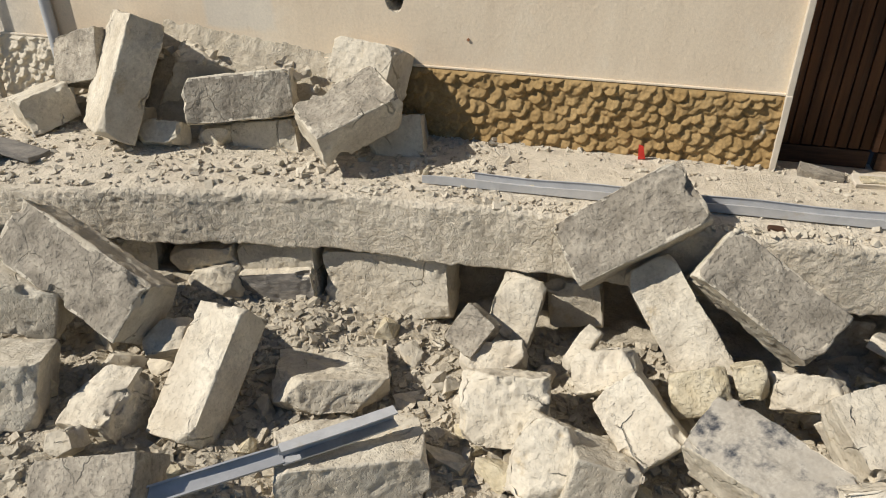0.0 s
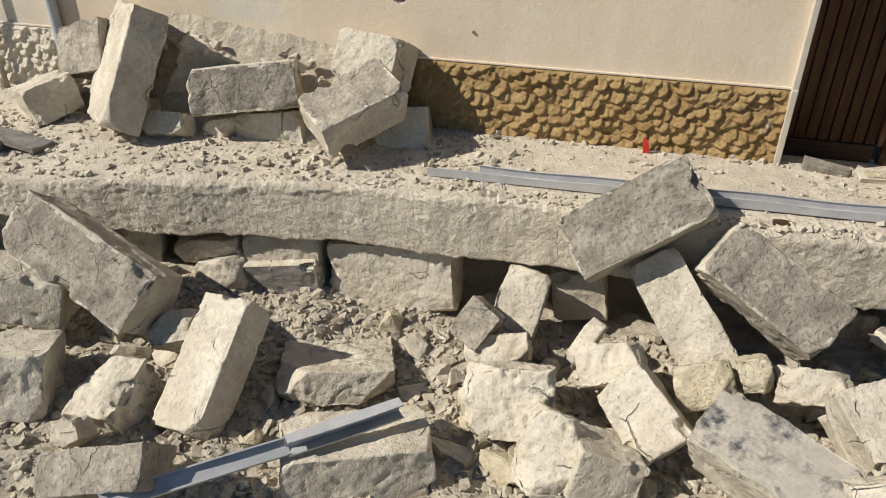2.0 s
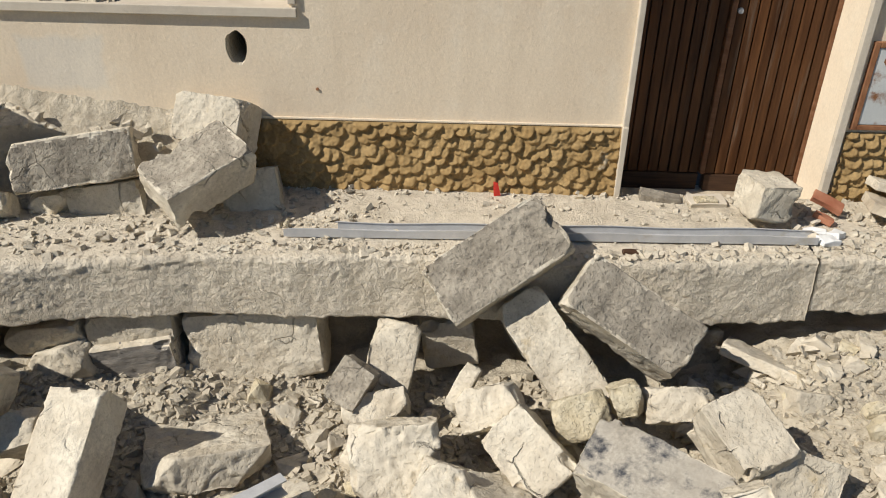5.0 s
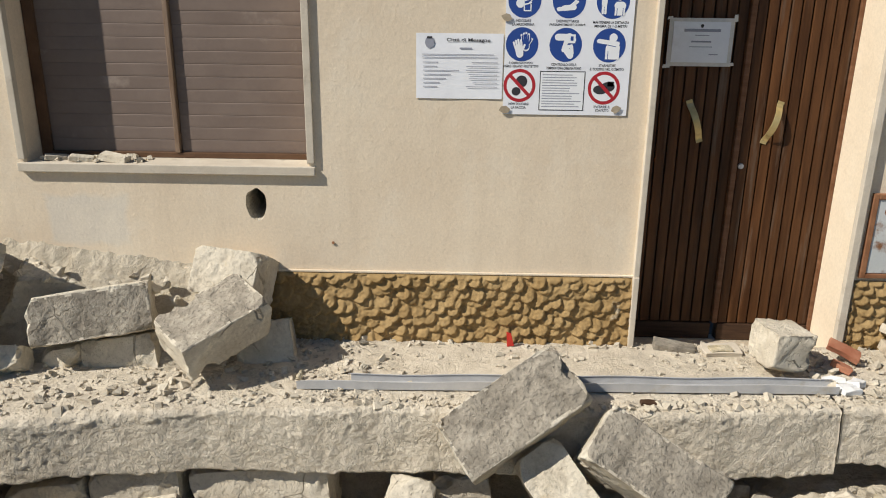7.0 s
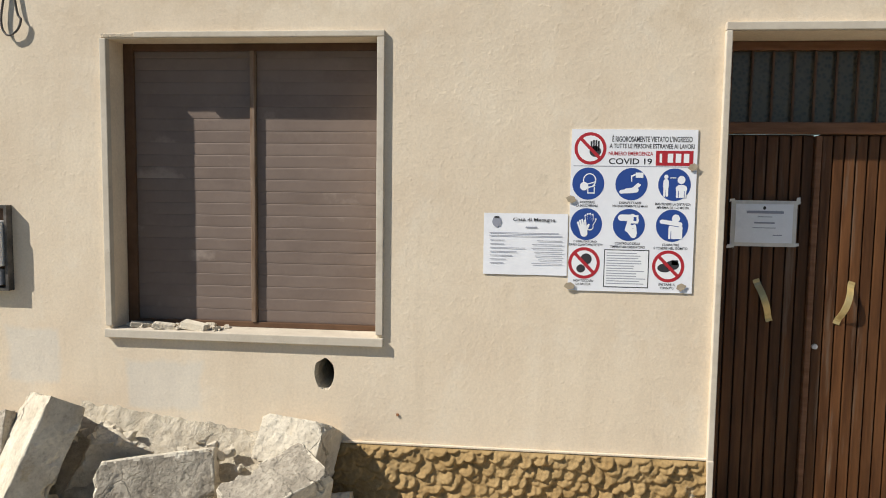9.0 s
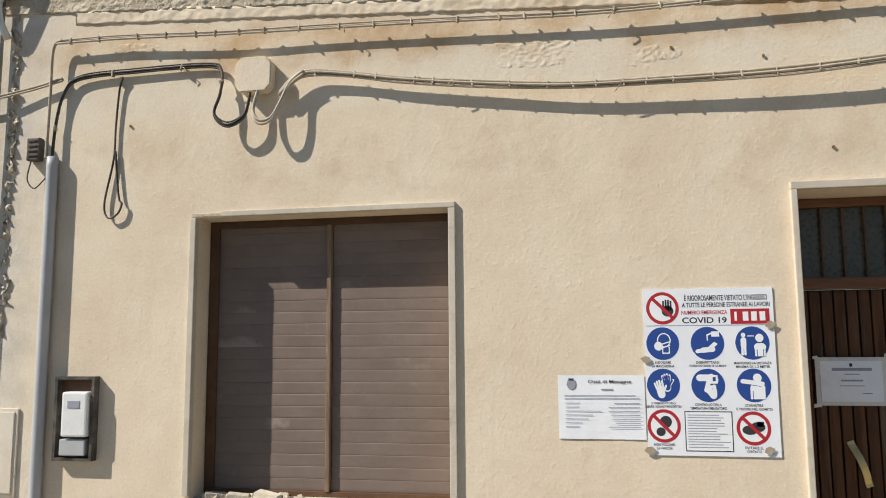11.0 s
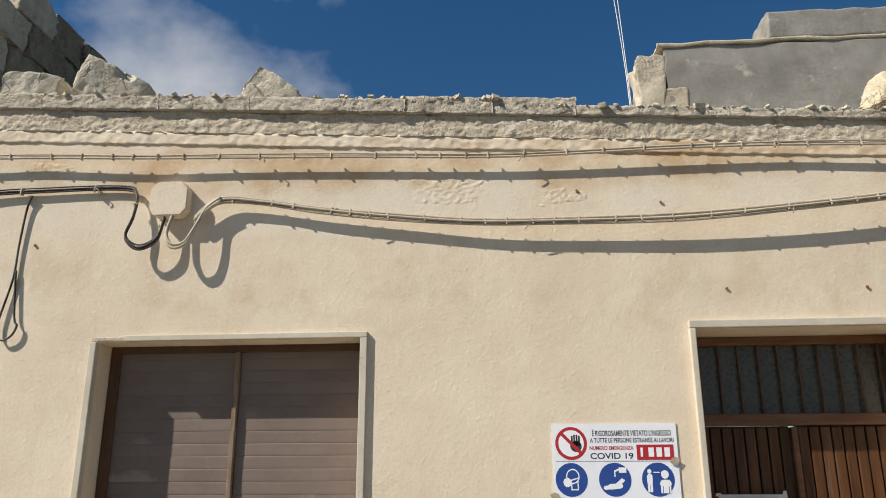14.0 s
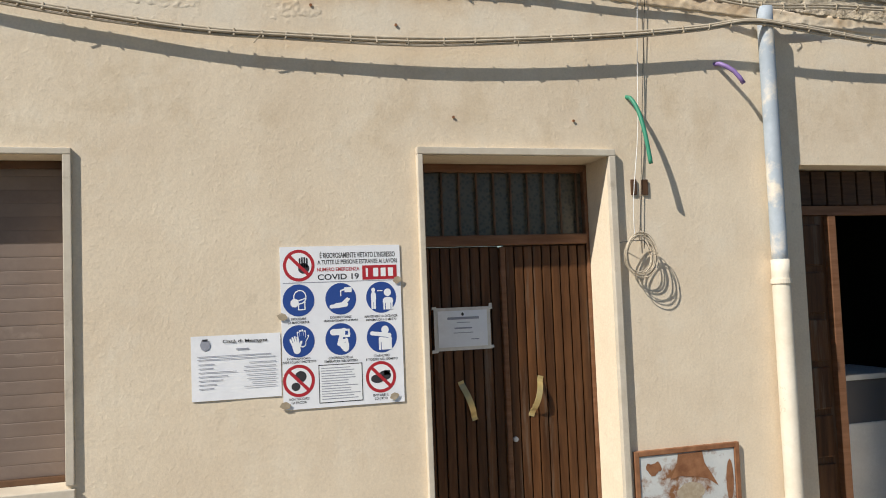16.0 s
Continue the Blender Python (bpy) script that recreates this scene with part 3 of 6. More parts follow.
def mound():
    """Rubble banked up against the wall over the plinth."""
    xs, ys = np.linspace(-3.1, -1.0, 150), np.linspace(-0.46, 0.0, 40)
    verts, faces = [], []
    for y in ys:
        for x in xs:
            top = float(np.interp(x, (-3.1, -2.95, -2.5, -2.3, -1.9, -1.4, -1.2, -1.08, -1.0), (-0.02, 0.06, 0.22, 0.56, 0.51, 0.45, 0.42, 0.30, -0.02)))
            q = Vector((x, y, 2.0))
            k = max(0.0, 1 + y / 0.40)
            z = top * k ** 1.2 + 0.03 * noise.noise(q * 6) + 0.02 * noise.noise(q * 17) + 0.01 * noise.noise(q * 40) - 0.012
            verts.append((x, y, z))
    n = len(xs)
    faces = [(j * n + i, j * n + i + 1, (j + 1) * n + i + 1, (j + 1) * n + i) for j in range(len(ys) - 1) for i in range(n - 1)]
    ob = new("rubble_bank", mesh_of("rubble_bank", verts, faces, RUBBLE, smooth=True))
    tagged(ob, "pale rubble banked up against the house wall", "rubble", kind="stuff")


mound()

# ---- pavement slab ----
def slab(name, x0, x1, drop, seed, label):
    """A concrete pavement slab: flat top, worn front edge, uneven underside."""
    nu = int((x1 - x0) / 0.009)
    verts, faces = [], []
    prof = [("t", v) for v in np.linspace(0, 1, 40)] + [("e", v) for v in np.linspace(0.1, 1, 10)] + [("f", v) for v in np.linspace(0.04, 1, 34)] + [("b", v) for v in (0.2, 0.6, 1.0)]
    off = Vector((seed * 7.3, seed * 3.1, 0))
    for iu in range(nu + 1):
        x = x0 + (x1 - x0) * iu / nu
        q = Vector((x, 0, 0)) + off
        f = front_edge(x) + 0.018 * noise.noise(q * 2.3) + 0.008 * noise.noise(q * 9)
        th = float(np.interp(x, (-3.0, -2.4, -1.9, -0.1, 1.9), (0.21, 0.27, 0.325, 0.355, 0.355))) + drop + 0.022 * noise.noise(q * 2.0 + Vector((5, 0, 0))) + 0.012 * noise.noise(q * 7) + 0.011 * noise.noise(q * 19) + 0.007 * noise.noise(q * 45)
        rad = 0.034 + 0.014 * noise.noise(q * 3)
        for kind, v in prof:
            if kind == "t":
                p = Vector((x, 0.0 + (f + rad) * v, 0.0))
                n = Vector((0, 0, 1))
                a = 0.35 if v < 0.5 else 0.35 + 0.65 * (v - 0.5) * 2
            elif kind == "e":
                ang = v * math.pi / 2
                p = Vector((x, f + rad - rad * math.sin(ang), -rad + rad * math.cos(ang)))
                n = Vector((0, -math.sin(ang), math.cos(ang)))
                a = 1.2
            elif kind == "f":
                p = Vector((x, f - 0.020 * v, -rad - (th - 0.03 - rad) * v))
                n = Vector((0, -1, 0))
                a = 0.85
            else:
                p = Vector((x, f - 0.020 + 0.6 * v, -th + 0.03))
                n = Vector((0, 0, -1))
                a = 0.6
            w = noise.noise((p + off) * 6) * 0.006 + noise.noise((p + off) * 17) * 0.003 + noise.noise((p + off) * 41) * 0.0045 + noise.noise((p + off) * 75) * 0.004
            lump = max(0, noise.noise((p - off) * 12) - 0.3) * 0.007
            # crust broken away along the upper edge, pits lower down
            depth = -p.z
            crust = max(0.0, 1 - abs(depth - 0.05) / 0.10) if kind in "ef" else 0.0
            flake = noise.noise(Vector((p.x * 9, p.y * 9, p.z * 16)) - off) + 0.6 * noise.noise((p - off) * 27)
            w += crust * 0.006 * max(0.0, min(1.0, flake * 4 + 0.4)) - crust * 0.003
            if kind == "f":
                w -= 0.003 * max(0.0, noise.noise((p + off) * 33) - 0.3) * 2.2
            verts.append(p + n * (w + lump) * a)
    m = len(prof)
    for iu in range(nu):
        for k in range(m - 1):
            faces.append((iu * m + k, iu * m + k + 1, (iu + 1) * m + k + 1, (iu + 1) * m + k))
    faces.append(tuple(range(m)))
    faces.append(tuple(reversed(range(nu * m, nu * m + m))))
    ob = new(name, mesh_of(name, verts, faces, SLAB, smooth=True))
    return tagged(ob, label, "pavement", kind="structure")


slab("pavement", -5.0, 1.95, 0.0, 1, "dusty concrete pavement slab undermined along its broken edge")
slab("pavement_end", 1.958, 5.2, -0.03, 2, "cracked end of the concrete pavement slab")

# ---- facade ----
ZT = lambda x: 3.93 - 0.056 * (x + 0.13)      # top of the broken wall
WALL_Y1 = 0.36


def wall_with_openings(name, xs, zs, holes, y0, y1, mat):
    """One wall mesh with openings cut through it; the last row follows the sloping top."""
    vid, verts, faces = {}, [], []

    def v(i, k, s):
        if (i, k, s) not in vid:
            vid[i, k, s] = len(verts)
            z = zs[k] if k < len(zs) - 1 else (ZT(xs[i]) - 0.16 if xs[i] > -3.6 else 3.70)
            verts.append((xs[i], y0 if s == 0 else y1, z))
        return vid[i, k, s]

    def solid(i, k):
        if not (0 <= i < len(xs) - 1 and 0 <= k < len(zs) - 1):
            return False
        cx, cz = (xs[i] + xs[i + 1]) / 2, (zs[k] + zs[k + 1]) / 2
        return not any(a < cx < b and c < cz < d for a, b, c, d in holes)

    for i in range(len(xs) - 1):
        for k in range(len(zs) - 1):
            if not solid(i, k):
                continue
            faces.append((v(i, k, 0), v(i + 1, k, 0), v(i + 1, k + 1, 0), v(i, k + 1, 0)))
            faces.append((v(i, k, 1), v(i, k + 1, 1), v(i + 1, k + 1, 1), v(i + 1, k, 1)))
            if not solid(i - 1, k):
                faces.append((v(i, k, 0), v(i, k + 1, 0), v(i, k + 1, 1), v(i, k, 1)))
            if not solid(i + 1, k):
                faces.append((v(i + 1, k, 0), v(i + 1, k, 1), v(i + 1, k + 1, 1), v(i + 1, k + 1, 0)))
            if not solid(i, k - 1):
                faces.append((v(i, k, 0), v(i, k, 1), v(i + 1, k, 1), v(i + 1, k, 0)))
            if not solid(i, k + 1):
                faces.append((v(i, k + 1, 0), v(i + 1, k + 1, 0), v(i + 1, k + 1, 1), v(i, k + 1, 1)))
    return new(name, mesh_of(name, verts, faces, mat))


WIN = (-2.105, -0.637, 0.965, 2.53)
DOOR = (1.115, 2.205, -0.30, 2.547)
DOOR2 = (3.515, 4.62, -0.30, 2.512)
VENT = (-0.995, -0.855, 0.655, 0.865)
wx = sorted({-3.83, -3.42, 5.2, *WIN[:2], *DOOR[:2], *DOOR2[:2], *VENT[:2]})
wz = sorted({-1.0, -0.30, *WIN[2:], DOOR[3], DOOR2[3], *VENT[2:], 3.7})
wall = wall_with_openings("wall_front", wx, wz, (WIN, DOOR, DOOR2, VENT), 0.0, WALL_Y1, PLASTER)
tagged(wall, "cream plastered house front with stains and patches", "wall", kind="structure")


def vent_hole():
    """Broken round hole through the plaster, with its jagged lip and a bore whose end is near-black for shade."""
    x0, x1, z0, z1 = VENT
    cx, cz = -0.92, 0.765
    hx, hz = (x1 - x0) / 2, (z1 - z0) / 2
    corner = math.atan2(hz, hx)
    angles = sorted([2 * math.pi * i / 24 + 0.01 for i in range(24)] + [corner, math.pi - corner, math.pi + corner, 2 * math.pi - corner])
    rim, verts, faces = 28, [], []
    for ring in range(4):
        for a in angles:
            c, s = math.cos(a), math.sin(a)
            if ring == 0:
                k = 1 / max(abs(c) / (x1 - x0) * 2, abs(s) / (z1 - z0) * 2)
                verts.append(((x0 + x1) / 2 + c * k, 0.0, (z0 + z1) / 2 + s * k))
            else:
                w = 1 + 0.16 * noise.noise(Vector((c * 1.5, s * 1.5, 3)))
                rx, rz = 0.056 * w, (0.082 if s > 0 else 0.088) * w
                shrink = (1, 1, 0.93, 0.80)[ring]
                verts.append((cx + c * rx * shrink, (0, 0.0, 0.03, 0.30)[ring], cz + s * rz * shrink))
    for ring in range(3):
        for i in range(rim):
            j = (i + 1) % rim
            faces.append((ring * rim + i, ring * rim + j, (ring + 1) * rim + j, (ring + 1) * rim + i))
    faces.append(tuple(3 * rim + i for i in range(rim)))
    slots = [0] * rim + [1] * rim + [1] * rim + [2]
    ob = new("vent_hole", mesh_of("vent_hole", verts, faces, [PLASTER, STONE, SHADE_BLACK], slots=slots))
    tagged(ob, "jagged round hole broken through the plaster", "hole", kind="structure")


vent_hole()


def plinth(name, x0, x1, zl, zr, seed):
    """Ochre stucco plinth with overlapping scale-like bosses."""
    step = 0.006
    nx, nz = int((x1 - x0) / step), int(0.43 / step)
    rnd = random.Random(seed)
    rowh, pitch = 0.054, 0.068
    jit = {}

    def height(x, z):
        best = 0.0
        r0 = int(z // rowh)
        for r in (r0 - 1, r0, r0 + 1):
            sh = 0.5 * pitch if r % 2 else 0.0
            c0 = int((x - x0 - sh) // pitch)
            for c in (c0 - 1, c0, c0 + 1, c0 + 2):
                if (r, c) not in jit:
                    jit[r, c] = (rnd.uniform(-0.023, 0.023), rnd.uniform(-0.018, 0.018), rnd.uniform(0.85, 1.25), rnd.uniform(0.5, 1.25))
                jx, jz, jr, jh = jit[r, c]
                cx, cz = x0 + sh + c * pitch + jx, r * rowh + rowh * 0.5 + jz
                dx, dz = (x - cx) / (0.042 * jr), (z - cz) / (0.039 * jr)
                d = math.hypot(dx, dz)
                if d < 1:
                    # each boss swells towards its lower right rim, then drops
                    h = (0.42 + 0.38 * dx - 0.5 * dz) * (1 - d ** 12) * jh
                    best = max(best, h)
        return best

    verts, faces = [], []
    for k in range(nz + 1):
        for i in range(nx + 1):
            x = x0 + (x1 - x0) * i / nx
            top = zl + (zr - zl) * i / nx
            z = top * k / nz
            edge = min(1.0, (nz - k) / 3.0)
            q = Vector((x, z, seed))
            y = -0.010 - edge * (0.030 * max(0.0, height(x, z)) + 0.006 * noise.noise(q * 24) + 0.006 * noise.noise(q * 60))
            verts.append((x, y, z - 0.005))
    w = nx + 1
    for k in range(nz):
        for i in range(nx):
            faces.append((k * w + i, k * w + i + 1, (k + 1) * w + i + 1, (k + 1) * w + i))
    n0 = len(verts)
    for i in range(nx + 1):
        x, y, z = verts[nz * w + i]
        verts.append((x, 0.01, z))
    for i in range(nx):
        faces.append((nz * w + i, nz * w + i + 1, n0 + i + 1, n0 + i))
    ob = new(name, mesh_of(name, verts, faces, PLINTH, smooth=True))
    return tagged(ob, "ochre stucco plinth with scale-like raised bosses", "plinth", kind="structure")


plinth("plinth_1", -3.80, 1.085, 0.395, 0.392, 1)
plinth("plinth_2", 2.262, 3.20, 0.40, 0.40, 2)
trim = part("trim_1", boxes((-3.80, 1.085, -0.014, -0.001, 0.391, 0.404), bevel=0.004), PLASTER)
tagged(trim, "thin pale ledge over the ochre plinth", "trim", kind="structure")
strip = part("trim_2", boxes((1.083, 1.113, -0.045, -0.002, -0.02, 0.40), bevel=0.004), MARBLE)
tagged(strip, "pale marble corner strip of the plinth", "trim", kind="structure")

# ---- window ----
def window():
    w = empty("window_1", (-1.37, 0, 0.92), "wide window with closed brown roller shutters and a marble surround", "window", kind="structure")
    def p(name, spec, mat, bevel=0.004, label=""):
        bm = boxes(*spec, bevel=bevel)
        bmesh.ops.translate(bm, vec=(1.37, 0, -0.92), verts=bm.verts)
        return part(name, bm, mat, w, label)
    p("window_jamb", [(-2.139, -2.103, -0.022, 0.02, 0.985, 2.53)], MARBLE)
    p("window_jamb", [(-0.639, -0.601, -0.022, 0.02, 0.985, 2.53)], MARBLE)
    p("window_lintel", [(-1.945, -0.601, -0.022, 0.20, 2.532, 2.563)], MARBLE, label="chipped marble lintel edge")
    p("lintel_stub", [(-2.139, -1.949, -0.006, 0.20, 2.536, 2.558)], CEMENT, label="bare mortar where the lintel edge broke off")
    p("window_sill", [(-2.142, -0.598, -0.030, 0.20, 0.922, 0.968)], MARBLE, label="dusty marble window sill")
    p("window_frame", [(-2.102, -2.045, 0.158, 0.225, 0.968, 2.53)], SHUTFRAME)
    p("window_frame", [(-0.662, -0.640, 0.158, 0.225, 0.968, 2.53)], SHUTFRAME)
    p("window_frame", [(-2.045, -0.662, 0.158, 0.225, 2.49, 2.53)], SHUTFRAME)
    p("window_frame", [(-2.045, -0.662, 0.158, 0.225, 0.968, 0.998)], SHUTFRAME)
    p("mullion", [(-1.376, -1.350, 0.150, 0.22, 0.998, 2.49)], WOOD_WORN)
    pitch = 0.0663
    for x0, x1 in ((-2.045, -1.376), (-1.345, -0.662)):
        verts, faces = [], []
        ks = [(0.0, 0.0014), (0.04, 0.0005), (0.2, 0.0), (0.8, 0.0), (0.95, 0.0004), (0.985, 0.0017), (1.0, 0.0017)]
        for xx in (x0, x1):
            for v, d in ks:
                verts.append((xx + 1.37, d, v * pitch))
        m = len(ks)
        for i in range(m - 1):
            faces.append((i, m + i, m + i + 1, i + 1))
        verts2 = [(x, y + 0.012, z) for x, y, z in verts]
        faces2 = faces + [(b + 2 * m, a + 2 * m, d + 2 * m, c + 2 * m) for a, b, c, d in faces]
        me = mesh_of("shutter_slat", verts + verts2, faces2, SHUTTER)
        z, k = 0.998, 0
        while z < 2.49:
            s = new("shutter_slat", me)
            s.parent = w
            s.location = (0, 0.178 + 0.0008 * math.sin(k * 5.1), z - 0.92)
            z += pitch
            k += 1
    # near-black sheet for the shade behind the slats
    back = p("backing", [(-2.10, -0.64, 0.235, 0.30, 0.968, 2.53)], SHADE_BLACK, bevel=0)


window()

# ---- front door ----
def front_door():
    d = empty("door_1", (1.66, 0.27, 0.0), "double wooden plank door with barred transom in a marble surround", "door", kind="structure")
    off = Vector((-1.66, -0.27, 0))
    def p(name, specs, mat, bevel=0.004, parent=d, label=""):
        bm = boxes(*specs, bevel=bevel)
        bmesh.ops.translate(bm, vec=off, verts=bm.verts)
        return part(name, bm, mat, parent, label)
    p("door_jamb", [(1.084, 1.114, -0.034, 0.34, -0.06, 2.548)], MARBLE)
    p("door_jamb", [(2.206, 2.247, -0.034, 0.34, -0.06, 2.548)], MARBLE)
    p("door_lintel", [(1.084, 2.247, -0.034, 0.34, 2.549, 2.588)], MARBLE)
    p("threshold", [(1.115, 2.205, -0.002, 0.34, -0.20, -0.085)], CEMENT, label="dusty stone threshold")
    p("door_frame", [(1.115, 1.150, 0.255, 0.33, -0.085, 2.545)], WOOD_RED)
    p("door_frame", [(2.182, 2.204, 0.258, 0.33, -0.085, 2.545)], WOOD_RED)
    p("door_frame", [(1.150, 2.180, 0.255, 0.33, 2.500, 2.545)], WOOD_RED)
    p("transom_bar", [(1.150, 2.180, 0.235, 0.33, 2.070, 2.130)], WOOD_RED, bevel=0.008)
    p("transom_pane", [(1.150, 2.180, 0.300, 0.312, 2.130, 2.500)], GLASS, bevel=0)
    for i in range(10):
        x = 1.19 + i * 0.1055
        p("transom_bar_rod", [(x - 0.006, x + 0.006, 0.272, 0.284, 2.130, 2.500)], SHUTFRAME, bevel=0.002)
    # leaves of tongued boards
    for x0, x1, n, y in ((1.152, 1.630, 8, 0.280), (1.661, 2.180, 9, 0.266)):
        leaf = p("door_leaf", [(x0, x1, y + 0.022, y + 0.055, -0.083, 2.068)], WOOD_DK, bevel=0)
        w = (x1 - x0) / n
        for i in range(n):
            p("board", [(x0 + i * w + 0.004, x0 + (i + 1) * w - 0.004, y, y + 0.026, 0.022, 2.062)], WOOD, bevel=0.005, parent=leaf)
        # added dark strip below the boards, its colour stands for the shaded gap
        p("kick_board", [(x0 + 0.002, x1 - 0.002, y - 0.008, y + 0.03, -0.083, 0.018)], WOOD_DK, parent=leaf, label="dark board standing in for the shaded gap under the leaf")
    p("cover_strip", [(1.630, 1.661, 0.256, 0.31, 0.022, 2.062)], WOOD_RED, bevel=0.008)
    # bowed brass pulls
    for (xa, za), (xb, zb) in (((1.362, 1.302), (1.442, 1.078)), ((1.852, 1.302), (1.782, 1.074))):
        verts, faces = [], []
        n = 14
        ax = Vector((xb - xa, 0, zb - za)).normalized()
        sd = Vector((ax.z, 0, -ax.x)) * 0.017
        for i in range(n + 1):
            t = i / n
            flat = min(1.0, min(t, 1 - t) / 0.16)
            yy = 0.262 - 0.045 * math.sin(math.pi * max(0.0, min(1.0, (t - 0.12) / 0.76))) ** 0.7 * flat
            c = Vector((xa + (xb - xa) * t, yy, za + (zb - za) * t)) + off
            for s, dy in ((1, 0), (-1, 0), (-1, 0.005), (1, 0.005)):
                verts.append(c + sd * s + Vector((0, dy, 0)))
        for i in range(n):
            for k in range(4):
                faces.append((i * 4 + k, i * 4 + (k + 1) % 4, i * 4 + 4 + (k + 1) % 4, i * 4 + 4 + k))
        faces += [(0, 3, 2, 1), (n * 4, n * 4 + 1, n * 4 + 2, n * 4 + 3)]
        h = new("door_handle", mesh_of("door_handle", verts, faces, BRASS))
        h.parent = d
        tagged(h, "bowed brass pull handle")
    bm = bmesh.new()
    bmesh.ops.create_cone(bm, cap_ends=True, segments=18, radius1=0.016, radius2=0.014, depth=0.016, matrix=pose(1.680 - 1.66, -0.008, 0.950, 90))
    part("lock", bm, ZINC, d, "round steel lock cylinder")


front_door()

# ---- second door, half open onto a dark room ----
def side_door():
    d = empty("door_2", (4.06, 0.2, 0.0), "brown panelled door standing half open below a slatted transom", "door", kind="structure")
    off = Vector((-4.06, -0.2, 0))
    def p(name, specs, mat, bevel=0.004, parent=d, label=""):
        bm = boxes(*specs, bevel=bevel)
        bmesh.ops.translate(bm, vec=off, verts=bm.verts)
        return part(name, bm, mat, parent, label)
    p("transom_board", [(3.52, 4.615, 0.17, 0.24, 2.215, 2.275)], WOOD_RED)
    for i in range(9):
        x = 3.53 + i * 0.12
        p("transom_slat", [(x, x + 0.105, 0.19, 0.215, 2.28, 2.505)], WOOD_DK)
    leaf = p("door_leaf", [(3.52, 3.84, 0.19, 0.225, 0.0, 2.212)], WOOD)
    for i in range(7):
        z = 0.06 + i * 0.305
        p("door_panel", [(3.55, 3.81, 0.178, 0.2, z, z + 0.265)], WOOD, bevel=0.01, parent=leaf)
    p("door_stile", [(3.842, 3.90, 0.15, 0.23, 0.0, 2.212)], WOOD_RED, label="orange-brown door stile")
    return d


side_door()
# room shell: its unlit gloom is put into the near-black colour
room = part("room_shell", boxes((3.3, 3.36, 0.37, 3.2, -0.3, 2.9), (5.6, 5.66, 0.37, 3.2, -0.3, 2.9), (3.3, 5.66, 3.2, 3.26, -0.3, 2.9), (3.3, 5.66, 0.37, 3.2, 2.9, 2.96), (3.3, 5.66, 0.37, 3.2, -0.36, -0.30)), SHADE_BLACK)
tagged(room, "plain room behind the half-open door, its dimness painted near-black", "room", kind="structure")
machine = empty("appliance", (4.45, 0.75, -0.3), "grey appliance with a pale front standing in the dark room", "appliance")
part("body", boxes((-0.22, 0.5, -0.05, 0.5, 0.0, 1.36), bevel=0.02), plain("grey_enamel", (0.12, 0.12, 0.13), 0.4), machine)
part("front_panel", boxes((-0.16, 0.46, -0.07, -0.045, 0.1, 1.05), bevel=0.01), WHITE, machine, "pale grey front panel")
part("rim", boxes((-0.24, 0.52, -0.08, 0.52, 1.36, 1.40), bevel=0.008), WHITE, machine, "white top rim")

# ---- broken top of the wall ----
def rough_band(name, x0, x1, zf, h, y0, y1, mat, seed, label, amp=0.014, step=0.02):
    """A run of crumbling masonry along the wall head."""
    nu = int((x1 - x0) / step)
    hs = max(3, int(h / step))
    ds = 8
    prof = [(0, v / hs) for v in range(hs + 1)] + [(v / ds, 1) for v in range(1, ds + 1)] + [(1, 1 - v / 3) for v in range(1, 4)] + [(1 - v / 3, 0) for v in range(1, 3)]
    verts, faces = [], []
    m = len(prof)
    off = Vector((seed * 5.7, seed * 2.3, seed))
    for iu in range(nu + 1):
        x = x0 + (x1 - x0) * iu / nu
        for a, b in prof:
            p = Vector((x, y0 + (y1 - y0) * a, zf(x) + h * b))
            q = Vector((p.x * 0.45, p.y, p.z)) + off
            w = Vector((noise.noise(q * 9), noise.noise(q * 9 + Vector((7, 0, 0))), noise.noise(q * 9 + Vector((0, 9, 0)))))
            w2 = Vector((noise.noise(q * 26), noise.noise(q * 26 + Vector((7, 0, 0))), noise.noise(q * 26 + Vector((0, 9, 0)))))
            w3 = Vector((noise.noise(q * 62), noise.noise(q * 62 + Vector((7, 0, 0))), noise.noise(q * 62 + Vector((0, 9, 0)))))
            big = noise.noise(Vector((x * 2.1, seed, 0)))
            verts.append(p + (w * 0.3 + w2 * 0.6 + w3 * 1.0) * amp + Vector((0, 0, (0.02 * big if b == 1 else 0.0))))
    for iu in range(nu):
        for k in range(m):
            k2 = (k + 1) % m
            faces.append((iu * m + k, (iu + 1) * m + k, (iu + 1) * m + k2, iu * m + k2))
    faces.append(tuple(reversed(range(m))))
    faces.append(tuple(range(nu * m, nu * m + m)))
    me = mesh_of(name, verts, faces, mat, smooth=True)
    ob = new(name, me)
    return tagged(ob, label, "wall", kind="structure")


